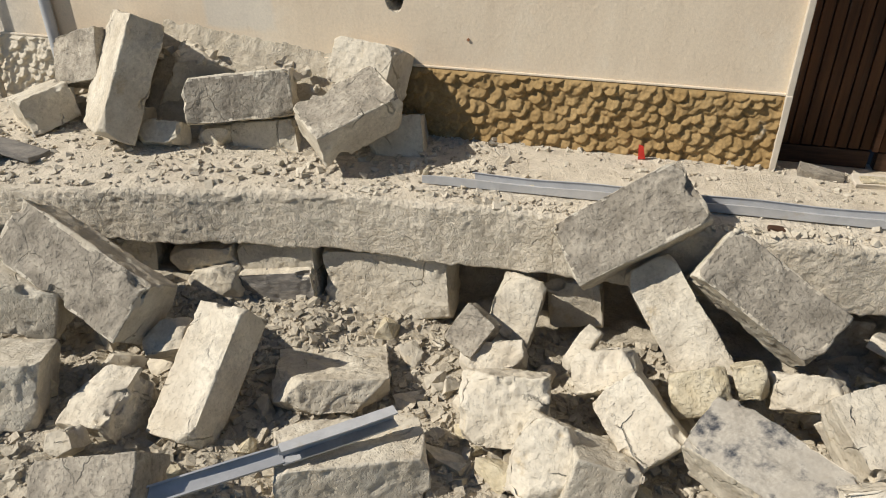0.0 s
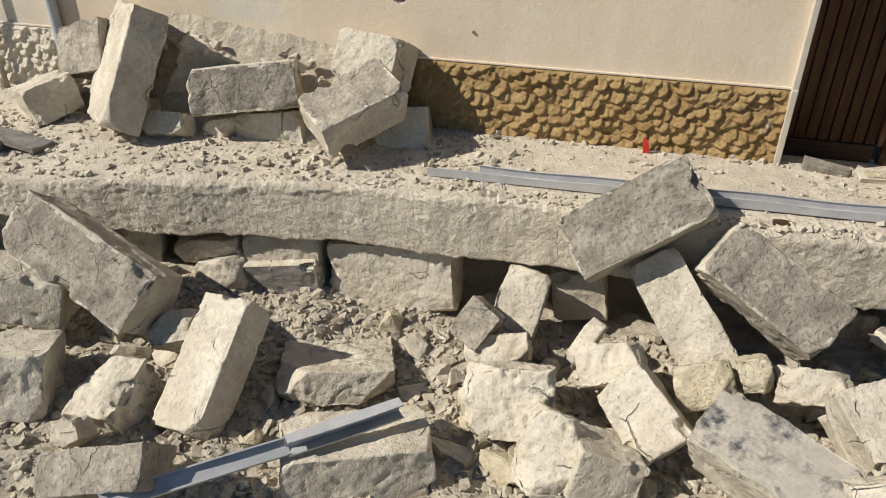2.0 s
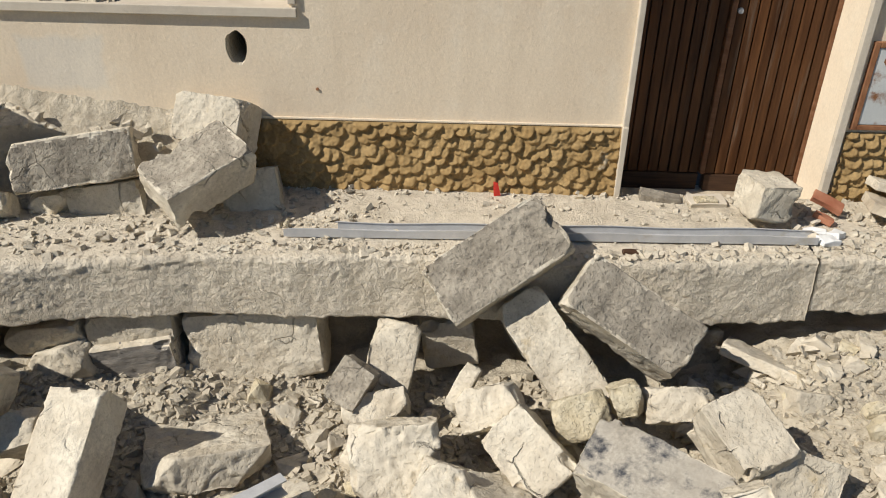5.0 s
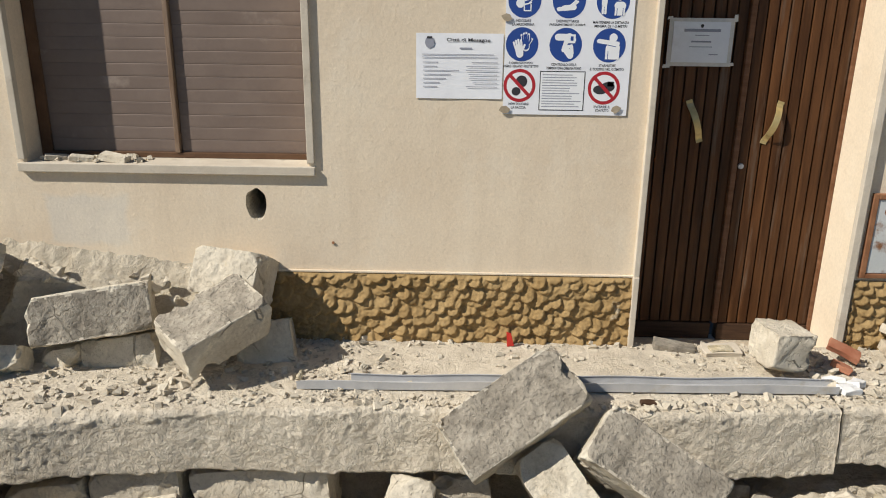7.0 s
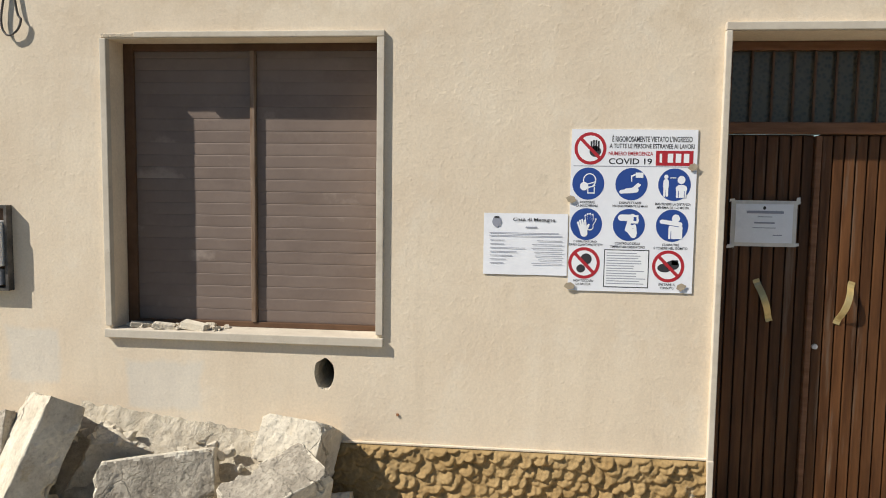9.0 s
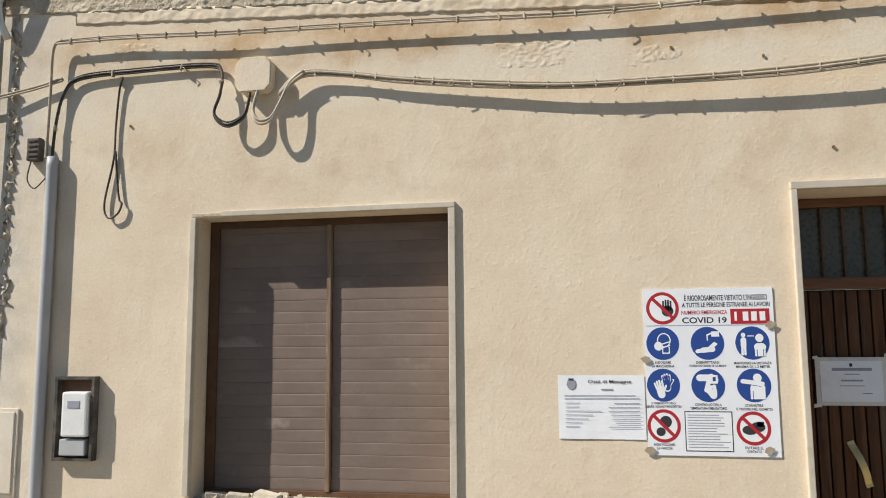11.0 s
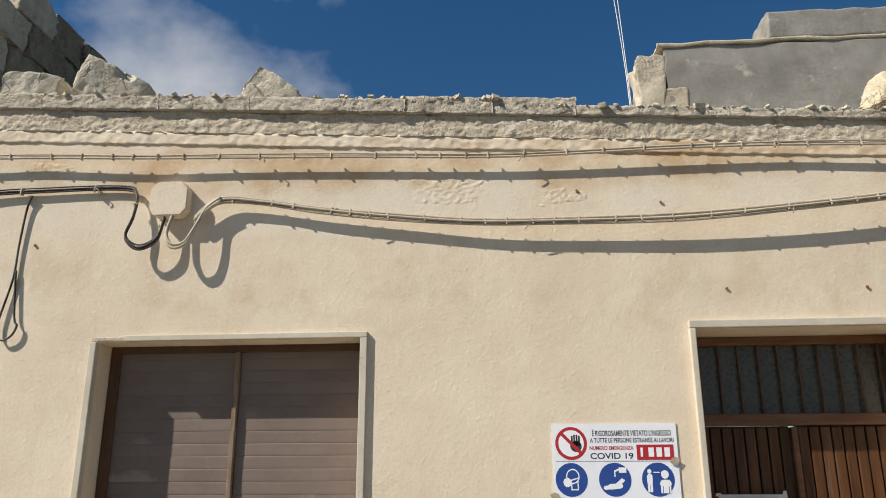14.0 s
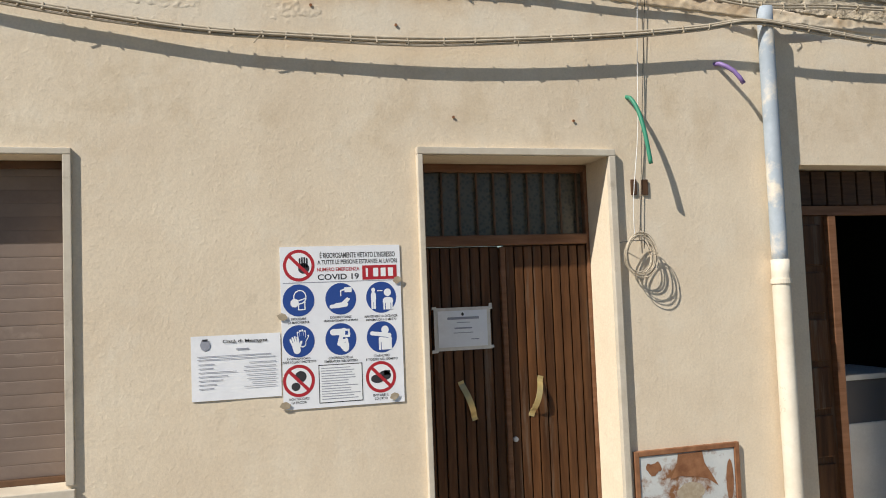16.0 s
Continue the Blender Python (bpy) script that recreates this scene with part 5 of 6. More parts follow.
red_scrap()
for at, dims, turn, mat, lab in (
    ((2.17, -0.20, 0.075), (0.16, 0.07, 0.035), (20, 20, -22), TERRA, "broken red hollow brick on the rubble by the door"),
    ((2.12, -0.30, 0.03), (0.10, 0.06, 0.03), (-6, 14, -35), TERRA, "broken red hollow brick on the rubble by the door"),
    ((2.05, -0.53, 0.02), (0.10, 0.07, 0.03), (4, 6, 15), WHITE, "white broken plaster piece at the channel end"),
    ((2.12, -0.46, 0.02), (0.08, 0.06, 0.03), (-8, 6, 40), WHITE, "white broken plaster piece at the channel end"),
    ((2.02, -0.43, 0.015), (0.11, 0.06, 0.02), (3, -6, -20), WHITE, "white broken plaster piece at the channel end"),
    ((1.57, -0.10, 0.02), (0.20, 0.10, 0.025), (8, 0, 4), MARBLE, "broken pale tile piece before the door"),
    ((1.56, -0.12, 0.036), (0.12, 0.055, 0.012), (8, 0, 4), STONE_Y, "yellowish tile fragment before the door"),
    ((1.33, -0.06, 0.012), (0.22, 0.08, 0.045), (3, 6, -8), STONE_G, "grey mortar piece along the door threshold"),
    ((2.55, -0.30, 0.06), (0.42, 0.24, 0.05), (-8, 12, -18), CEMENT, "pale broken slab lying on the rubble"),
    ((2.62, -0.14, 0.12), (0.40, 0.16, 0.045), (-10, 10, -10), STONE, "pale broken slab lying on the rubble"),
    ((2.90, -0.42, 0.05), (0.34, 0.2, 0.06), (6, -8, 12), STONE, "pale broken slab lying on the rubble"),
    ((1.05, -0.68, 0.01), (0.075, 0.03, 0.02), (0, 3, -5), WOOD_DK, "small splinter of dark wood on the slab"),
    ((-2.90, -0.78, 0.04), (0.46, 0.16, 0.03), (-10, 6, -6), STONE_D, "dark weathered plank lying in the debris"),
    ((-3.02, -0.90, 0.03), (0.30, 0.12, 0.03), (4, -6, 8), STONE_G, "grey flat stone lying in the debris"),
):
    bm = boxes((-dims[0] / 2, dims[0] / 2, -dims[1] / 2, dims[1] / 2, -dims[2] / 2, dims[2] / 2), bevel=0.004)
    bmesh.ops.subdivide_edges(bm, edges=bm.edges[:], cuts=1, use_grid_fill=True)
    for v in bm.verts:
        q = v.co * 25 + Vector(at) * 10
        v.co += Vector((noise.noise(q), noise.noise(q + Vector((9, 0, 0))), noise.noise(q + Vector((0, 9, 0))))) * 0.009
    ob = part("brick" if mat is TERRA else "debris_piece", bm, mat)
    ob.matrix_world = pose(*at, *turn)
    tagged(ob, lab, "brick" if mat is TERRA else "debris")

# ---- notices ----
def flat(name, pts, y, mat, parent, label=""):
    """A flat printed shape in the wall's plane, facing the street."""
    me = mesh_of(name, [(x, y, z) for x, z in pts], [tuple(range(len(pts)))], mat)
    ob = new(name, me)
    ob.parent = parent
    if label:
        tagged(ob, label)
    return ob


def rect(x0, x1, z0, z1):
    return [(x0, z0), (x1, z0), (x1, z1), (x0, z1)]


def disc(cx, cz, rx, rz=None, n=36):
    rz = rz or rx
    return [(cx + rx * math.cos(2 * math.pi * i / n), cz + rz * math.sin(2 * math.pi * i / n)) for i in range(n)]


def lettering(text, cx, cz, width, height, y, mat, parent):
    """Printed words fitted into a width and height, as flat shapes."""
    cu = bpy.data.curves.new("lettering", "FONT")
    cu.body = text
    cu.offset = 0.018
    cu.align_x, cu.align_y = "CENTER", "CENTER"
    tmp = bpy.data.objects.new("lettering", cu)
    me = bpy.data.meshes.new_from_object(tmp)
    xs = [v.co.x for v in me.vertices] or [0, 1]
    ys = [v.co.y for v in me.vertices] or [0, 1]
    w, h = max(xs) - min(xs), max(ys) - min(ys)
    mx, my = (max(xs) + min(xs)) / 2, (max(ys) + min(ys)) / 2
    for v in me.vertices:
        v.co = Vector((cx + (v.co.x - mx) / w * width, y, cz + (v.co.y - my) / h * height))
    me.materials.clear()
    me.materials.append(mat)
    bpy.data.objects.remove(tmp)
    if height < 0.015:
        ob = new("lettering", me)
        ob.parent = parent
        return tagged(ob, kind="stuff")
    # larger words: one shape a letter
    root = list(range(len(me.vertices)))

    def find(i):
        while root[i] != i:
            root[i] = root[root[i]]
            i = root[i]
        return i

    for f in me.polygons:
        for k in f.vertices:
            root[find(k)] = find(f.vertices[0])
    groups = {}
    for f in me.polygons:
        groups.setdefault(find(f.vertices[0]), []).append(tuple(f.vertices))
    for faces in groups.values():
        ids = sorted({k for f in faces for k in f})
        at = {k: i for i, k in enumerate(ids)}
        ob = new("letter", mesh_of("letter", [me.vertices[k].co for k in ids], [tuple(at[k] for k in f) for f in faces], mat))
        ob.parent = parent
    bpy.data.meshes.remove(me)


def sheet(name, w, h, mat, parent, curl=0.006, seed=0, lift=0.003):
    """A thin sheet with slight waves, lower left corner at the origin."""
    nx, nz = 24, 24
    verts, faces = [], []
    for s in (0, 1):
        for k in range(nz + 1):
            for i in range(nx + 1):
                u, v = i / nx, k / nz
                y = -lift - curl * (0.5 + 0.5 * noise.noise(Vector((u * 2.2 + seed, v * 2.2, seed)))) * (1 if curl else 0)
                verts.append((u * w, y + s * 0.0012, v * h))
    m = (nx + 1) * (nz + 1)
    for k in range(nz):
        for i in range(nx):
            a = k * (nx + 1) + i
            faces.append((a, a + 1, a + nx + 2, a + nx + 1))
            faces.append((m + a, m + a + nx + 1, m + a + nx + 2, m + a + 1))
    ob = new(name, mesh_of(name, verts, faces, mat, smooth=True))
    ob.parent = parent
    return ob


def safety_poster():
    p = empty("safety_poster", (0.357, 0, 1.252), "white site safety poster with red and blue round symbols, taped up", "poster")
    W, H = 0.619, 0.818
    bm = boxes((0, W, -0.006, -0.002, 0, H))
    part("board", bm, PAPER, p)
    k = W / 538.0
    X = lambda u: (u - 407) * k
    Z = lambda v: H - (v - 33) * H / 697.0
    Y1, Y2, Y3, Y4 = -0.0066, -0.0071, -0.0076, -0.0081
    lettering("È RIGOROSAMENTE VIETATO L'INGRESSO", X(752), Z(71), 340 * k, 30 * k, Y1, PRINT_BLACK, p)
    lettering("A TUTTE LE PERSONE ESTRANEE AI LAVORI", X(751), Z(103), 360 * k, 20 * k, Y1, PRINT_BLACK, p)
    lettering("NUMERO EMERGENZA", X(663), Z(135), 190 * k, 17 * k, Y1, PRINT_RED, p)
    lettering("COVID 19", X(662), Z(168), 184 * k, 26 * k, Y1, PRINT_BLACK, p)
    flat("number_box", rect(X(770), X(928), Z(185), Z(122)), Y1, PRINT_RED, p, "red box with the emergency number")
    for i in range(4):
        flat("number_bar", rect(X(786 + 34 * i), X(786 + 34 * i + (10 if i == 0 else 23)), Z(172), Z(134)), Y2, PRINT_WHITE, p)
    flat("rule", rect(X(418), X(940), Z(191), Z(188)), Y1, PRINT_GREY, p)

    def prohibition(u, v, r, inner):
        flat("red_ring", disc(X(u), Z(v), r * k, r * H / 697), Y1, PRINT_RED, p)
        flat("ring_field", disc(X(u), Z(v), r * 0.8 * k, r * 0.8 * H / 697), Y2, PRINT_WHITE, p)
        for pts in inner:
            flat("symbol", [(X(u + a * r), Z(v + b * r)) for a, b in pts], Y3, PRINT_BLACK, p)
        s = 0.66
        flat("slash", [(X(u - s * r - 5), Z(v - s * r + 5)), (X(u + s * r - 5), Z(v + s * r + 5)), (X(u + s * r + 5), Z(v + s * r - 5)), (X(u - s * r + 5), Z(v - s * r - 5))], Y4, PRINT_RED, p)

    def el(cx, cy, a, b, n=18):
        return [(cx + a * math.cos(2 * math.pi * i / n), cy + b * math.sin(2 * math.pi * i / n)) for i in range(n)]

    def rc(x0, y0, x1, y1):
        return [(x0, y0), (x0, y1), (x1, y1), (x1, y0)]

    palm = [el(0.3, 0.18, 0.36, 0.34)] + [rc(0.0 + 0.15 * i, -0.55 + 0.06 * abs(i - 1.5), 0.11 + 0.15 * i, 0.15) for i in range(4)]
    prohibition(489, 115, 69, palm)
    prohibition(476, 609, 69, [el(0.12, -0.25, 0.36, 0.36), el(-0.2, 0.35, 0.28, 0.26)])
    prohibition(840, 615, 69, [el(-0.22, 0.1, 0.45, 0.28), el(0.25, -0.08, 0.42, 0.3), rc(0.2, -0.4, 0.6, -0.1)])

    def mandate(u, v, shapes):
        r = 69
        flat("blue_disc", disc(X(u), Z(v), r * k, r * H / 697), Y1, PRINT_BLUE, p)
        for j, pts in enumerate(shapes):
            white = not (isinstance(pts, tuple))
            q = pts if white else pts[0]
            flat("symbol", [(X(u + a * r), Z(v + b * r)) for a, b in q], Y2 - 0.0001 * j, PRINT_WHITE if white else PRINT_BLUE, p)

    def bar(x0, y0, x1, y1, w):
        """A rounded stroke from one point to another."""
        ang = math.atan2(y1 - y0, x1 - x0)
        ends = [(x1, y1, ang - math.pi / 2), (x0, y0, ang + math.pi / 2)]
        return [(x + w * math.cos(q + math.pi * i / 6), y + w * math.sin(q + math.pi * i / 6)) for x, y, q in ends for i in range(7)]

    def glove(cx, cy, s, lean):
        """A raised open glove: palm, four fingers and a thumb."""
        c, n = math.cos(lean), math.sin(lean)
        strokes = [bar(0, 0.05, 0, 0.42, 0.24)] + [bar(-0.20 + 0.135 * i, 0.0, -0.24 + 0.16 * i, -0.50 + 0.08 * abs(i - 1.6), 0.062) for i in range(4)] + [bar(0.2, 0.25, 0.42, -0.05, 0.07)]
        return [[(cx + s * (x * c - y * n), cy + s * (x * n + y * c)) for x, y in q] for q in strokes]

    head = [el(0.08, -0.2, 0.42, 0.45), (el(0.08, -0.2, 0.35, 0.38),), rc(-0.05, 0.2, 0.42, 0.62), (rc(0.02, 0.2, 0.35, 0.55),), (el(0.08, -0.2, 0.34, 0.37),), el(-0.26, 0.16, 0.26, 0.27), bar(-0.1, 0.05, 0.46, -0.12, 0.035), bar(-0.1, 0.28, 0.42, 0.12, 0.035)]
    mandate(484, 265, head)
    mandate(670, 265, [bar(-0.62, 0.48, -0.1, 0.42, 0.12), bar(-0.3, 0.42, 0.3, 0.36, 0.16), bar(0.1, 0.38, 0.52, 0.05, 0.07), bar(0.05, 0.3, 0.42, -0.02, 0.06), bar(0.0, -0.18, 0.0, -0.5, 0.035), bar(0.0, -0.5, 0.3, -0.62, 0.05), rc(0.25, -0.72, 0.72, -0.40)])
    mandate(853, 265, [el(-0.52, -0.48, 0.13, 0.14), bar(-0.52, -0.18, -0.52, 0.15, 0.17), bar(-0.60, 0.2, -0.60, 0.68, 0.07), bar(-0.44, 0.2, -0.44, 0.68, 0.07), el(0.42, -0.3, 0.24, 0.25), bar(0.32, 0.25, 0.55, 0.25, 0.24), rc(0.12, 0.25, 0.74, 0.8), (bar(0.26, 0.4, 0.26, 0.8, 0.02),), (bar(0.62, 0.4, 0.62, 0.8, 0.02),), bar(-0.25, -0.42, 0.08, -0.42, 0.03)])
    mandate(480, 440, glove(0.2, -0.22, 0.95, -0.1) + [(q,) for q in glove(0.2, -0.20, 0.78, -0.1)] + glove(-0.22, 0.18, 0.95, -0.25))
    mandate(665, 440, [bar(-0.5, -0.45, 0.2, -0.45, 0.2), bar(0.2, -0.5, 0.42, -0.3, 0.2), rc(0.1, -0.62, 0.58, -0.1), (rc(0.28, -0.5, 0.46, -0.25),), bar(0.02, -0.2, -0.12, 0.3, 0.13), bar(0.0, 0.1, 0.3, 0.1, 0.1), bar(0.05, 0.3, 0.3, 0.62, 0.2), bar(0.35, 0.05, 0.42, 0.5, 0.1)])
    mandate(850, 440, [el(0.22, -0.45, 0.25, 0.26), bar(-0.65, -0.25, 0.5, -0.1, 0.13), bar(0.02, 0.15, 0.42, 0.15, 0.24), rc(-0.22, 0.15, 0.64, 0.82), (bar(-0.6, -0.1, 0.4, 0.06, 0.018),), (bar(-0.06, 0.35, -0.06, 0.82, 0.018),)])
    caps = (("INDOSSARE", "LA MASCHERINA", 482, 345), ("DISINFETTARSI", "FREQUENTEMENTE LE MANI", 667, 345), ("MANTENERE LA DISTANZA", "MINIMA DI 1-2 METRI", 850, 348),
            ("È OBBLIGATORIO", "USARE I GUANTI PROTETTIVI", 478, 514), ("CONTROLLO DELLA", "TEMPERATURA OBBLIGATORIO", 662, 520), ("STARNUTIRE", "E TOSSIRE NEL GOMITO", 847, 522),
            ("NON TOCCARSI", "LA FACCIA", 475, 686), ("EVITARE IL", "CONTATTO", 838, 694))
    for a, b, u, v in caps:
        lettering(a, X(u), Z(v), len(a) * 7.2 * k, 11 * k, Y1, PRINT_BLACK, p)
        lettering(b, X(u), Z(v + 15), min(150, len(b) * 7.2) * k, 11 * k, Y1, PRINT_BLACK, p)
    flat("text_box", rect(X(562), X(757), Z(712), Z(547)), Y1, PRINT_BLACK, p)
    flat("text_field", rect(X(566), X(753), Z(708), Z(551)), Y2, PRINT_WHITE, p)
    rnd = random.Random(3)
    for i in range(13):
        v = 561 + i * 11
        flat("text_bar", rect(X(574), X(rnd.uniform(690, 745)), Z(v + 3.2), Z(v)), Y3, PRINT_GREY, p)
    for u, v, a in ((412, 333, 8), (928, 190, 60), (415, 710, 40), (897, 703, 35)):
        t = flat("tape_patch", [(0.026 * math.cos(i * 1.047 + a) * (1 + 0.25 * math.sin(i * 2.3)), 0.02 * math.sin(i * 1.047 + a)) for i in range(6)], 0, TAPE, p, "patch of brown packing tape")
        t.location = (X(u), -0.0135, Z(v))


safety_poster()


def bars_rows(parent, rows, y, mat, name="text_bar"):
    for x0, x1, z, h in rows:
        flat(name, rect(x0, x1, z, z + h), y, mat, parent)


def city_notice():
    n = empty("town_notice", (-0.078, 0, 1.325), "white printed town notice sheet pasted on the plaster", "notice")
    W, H = 0.428, 0.316
    sheet("paper_sheet", W, H, PAPER, n, 0.004, 4)
    Y = -0.0085
    lettering("Città di Mesagne", W * 0.60, H * 0.895, W * 0.50, 0.021, Y, PRINT_BLACK, n)
    flat("crest", disc(W * 0.155, H * 0.86, 0.024, 0.028, 8), Y, PRINT_GREY, n)
    flat("crest_top", rect(W * 0.125, W * 0.185, H * 0.92, H * 0.95), Y - 0.001, PRINT_BLACK, n)
    rnd = random.Random(8)
    rows = [(W * 0.50, W * 0.64, H * 0.765, 0.007)]
    for i in range(2):
        rows.append((W * 0.07, W * rnd.uniform(0.88, 0.94), H * (0.675 - 0.045 * i), 0.0036))
    for i in range(7):
        z = H * (0.555 - 0.062 * i)
        rows.append((W * 0.08, W * rnd.uniform(0.22, 0.5), z, 0.0036))
        rows.append((W * rnd.uniform(0.55, 0.68), W * 0.94, z, 0.0036))
    bars_rows(n, rows, Y, PRINT_GREY)
    return n


city_notice()


def door_notice():
    n = empty("door_notice", (1.218, 0.262, 1.478), "small printed sheet in a clear sleeve taped to the door", "notice")
    W, H = 0.336, 0.243
    sheet("sleeve", W, H, CLEARTAPE, n, 0.004, 7, 0.001)
    part("paper_sheet", boxes((0.022, W - 0.022, -0.0088, -0.0068, 0.02, H - 0.018)), PAPER, n)
    Y = -0.0100
    flat("crest", disc(W / 2, H * 0.84, 0.008, 0.01, 8), Y, PRINT_BLACK, n)
    bars_rows(n, [(W * 0.23, W * 0.79, H * 0.72, 0.014), (W * 0.4, W * 0.62, H * 0.64, 0.004), (W * 0.35, W * 0.66, H * 0.50, 0.008), (W * 0.33, W * 0.68, H * 0.4, 0.004), (W * 0.64, W * 0.78, H * 0.24, 0.005)], Y, PRINT_GREY)
    for x, z, w, h in ((0.0, H, 0.03, 0.018), (W, H, 0.024, 0.04), (0.0, 0.0, 0.04, 0.022), (W, 0.012, 0.03, 0.02)):
        flat("tape_patch", [(x - w / 2, z - h / 2), (x + w / 2, z - h / 2 + 0.004), (x + w / 2 - 0.003, z + h / 2), (x - w / 2 + 0.004, z + h / 2 - 0.003)], Y - 0.001, CLEARTAPE, n)


door_notice()

# house number as plain bars
num = empty("house_number", (2.404, 0, 2.373), "dark metal house number on the plaster, as plain bars", "house number")
part("number_bar", boxes((-0.055, -0.018, -0.012, -0.002, -0.045, 0.045), bevel=0.004), SHUTFRAME, num)
part("number_bar", boxes((0.015, 0.055, -0.012, -0.002, -0.045, 0.045), bevel=0.004), SHUTFRAME, num)

# ---- cables ----
def bundle(name, pts, strands, r, mat, label, spread=0.012, clips=0.0, seed=0):
    b = empty(name, pts[0], label, "cable")
    rnd = random.Random(seed)
    o = Vector(pts[0])
    for s in range(strands):
        a = 2 * math.pi * s / max(1, strands)
        path = []
        for p in pts:
            j = Vector((0, 0.45 * math.cos(a), math.sin(a))) * spread * rnd.uniform(0.6, 1.15)
            path.append(Vector(p) - o + j)
        tube("strand", path, r * rnd.uniform(0.8, 1.15), mat, b)
    if clips:
        P = [Vector(p) for p in pts]
        total = sum((P[i + 1] - P[i]).length for i in range(len(P) - 1))
        at = clips * 0.5
        while at < total:
            acc = 0
            for i in range(len(P) - 1):
                ln = (P[i + 1] - P[i]).length
                if acc + ln >= at:
                    c = P[i].lerp(P[i + 1], (at - acc) / ln)
                    break
                acc += ln
            bm = boxes((-0.005, 0.005, -0.013, 0.012, -0.020, 0.018), bevel=0.003)
            ob = part("clip", bm, TAPE if rnd.random() < 0.6 else CABLE, b)
            ob.location = c - o
            ob.rotation_euler = (rnd.uniform(-0.3, 0.3), rnd.uniform(-0.25, 0.25), rnd.uniform(-0.3, 0.3))
            if rnd.random() < 0.22:
                e = Vector((rnd.uniform(-0.05, 0.05), -rnd.uniform(0.0, 0.02), rnd.uniform(-0.06, 0.02)))
                tube("wire_tail", [c - o, c - o + e * 0.5 + Vector((0.01, -0.012, 0.012)), c - o + e], 0.0028, TAPE, b, 5)
            at += clips * rnd.uniform(0.6, 1.4)
    return b


bundle("cable_bundle", [(-3.04, -0.05, 3.64), (-2.6, -0.05, 3.635), (-1.97, -0.055, 3.605), (-1.4, -0.05, 3.59), (-0.78, -0.05, 3.572), (0.165, -0.05, 3.540), (1.03, -0.055, 3.552), (1.6, -0.055, 3.55), (2.2, -0.06, 3.535), (2.8, -0.06, 3.515), (3.24, -0.08, 3.47), (3.8, -0.07, 3.50), (4.6, -0.06, 3.52)], 3, 0.0065, CABLE, "paint-spattered cable bundle clipped along the wall head", 0.013, 0.2, 1)
bundle("cable_bundle", [(-1.60, -0.045, 3.21), (-1.53, -0.05, 3.28), (-1.43, -0.048, 3.328), (-1.2, -0.046, 3.305), (-0.88, -0.048, 3.25), (-0.46, -0.050, 3.195), (0.0, -0.058, 3.150), (0.43, -0.064, 3.140), (1.1, -0.072, 3.140), (1.7, -0.080, 3.180), (2.3, -0.082, 3.235), (2.8, -0.09, 3.30), (3.14, -0.12, 3.352), (3.5, -0.12, 3.33), (4.15, -0.1, 3.28), (4.8, -0.1, 3.3)], 4, 0.0075, CABLE, "sagging paint-spattered cable bundle across the house front", 0.018, 0.17, 2)
bundle("cable_bundle", [(-3.045, -0.034, 2.9), (-3.03, -0.03, 3.15), (-2.985, -0.028, 3.33), (-2.88, -0.026, 3.415), (-2.5, -0.024, 3.43), (-2.06, -0.024, 3.43), (-1.96, -0.035, 3.38), (-1.955, -0.06, 3.24), (-1.98, -0.075, 3.12), (-1.90, -0.075, 3.05), (-1.80, -0.07, 3.10), (-1.77, -0.06, 3.23)], 4, 0.0058, BLACK, "black cables looping from the conduit to the junction box", 0.014, 0.42, 3)
bundle("cable_bundle", [(-1.72, -0.06, 3.24), (-1.74, -0.08, 3.12), (-1.70, -0.09, 3.05), (-1.63, -0.09, 3.06), (-1.58, -0.08, 3.15), (-1.53, -0.06, 3.27), (-1.45, -0.06, 3.33)], 3, 0.0075, CABLE, "pale cables looping out of the junction box", 0.013, 0.0, 4)
bundle("cable_bundle", [(-3.07, -0.05, 2.92), (-3.065, -0.05, 3.3), (-3.06, -0.05, 3.6), (-3.0, -0.05, 3.65)], 2, 0.006, CABLE, "pale cables rising from the conduit to the wall head", 0.010, 0.0, 5)
bundle("hanging_wire", [(-2.60, -0.022, 3.40), (-2.625, -0.016, 3.32), (-2.64, -0.014, 3.1), (-2.645, -0.014, 2.9), (-2.69, -0.018, 2.64), (-2.66, -0.022, 2.55), (-2.60, -0.024, 2.57), (-2.575, -0.022, 2.63), (-2.60, -0.018, 2.68), (-2.635, -0.014, 2.95)], 2, 0.005, BLACK, "black cable end hanging in a loop on the plaster", 0.006, 0.0, 6)
bundle("cable_bundle", [(-3.92, 0.03, 3.43), (-3.84, -0.03, 3.35), (-3.72, -0.045, 3.315), (-3.5, -0.05, 3.315), (-3.2, -0.035, 3.365), (-3.0, -0.03, 3.41)], 3, 0.0055, CABLE, "thin dusty wires crossing the house corner", 0.012, 0.0, 7)
bundle("hanging_wire", [(2.45, -0.02, 3.53), (2.42, -0.03, 3.1), (2.40, -0.03, 2.7), (2.35, -0.03, 2.3), (2.345, -0.03, 2.05)], 1, 0.0025, WHITE, "thin white wire hanging beside the door", 0.0, 0.0, 8)
bundle("hanging_wire", [(2.50, -0.015, 3.5), (2.45, -0.015, 2.9), (2.42, -0.015, 2.5), (2.38, -0.02, 2.06)], 1, 0.0025, BLACK, "thin dark wire hanging beside the door", 0.0, 0.0, 9)

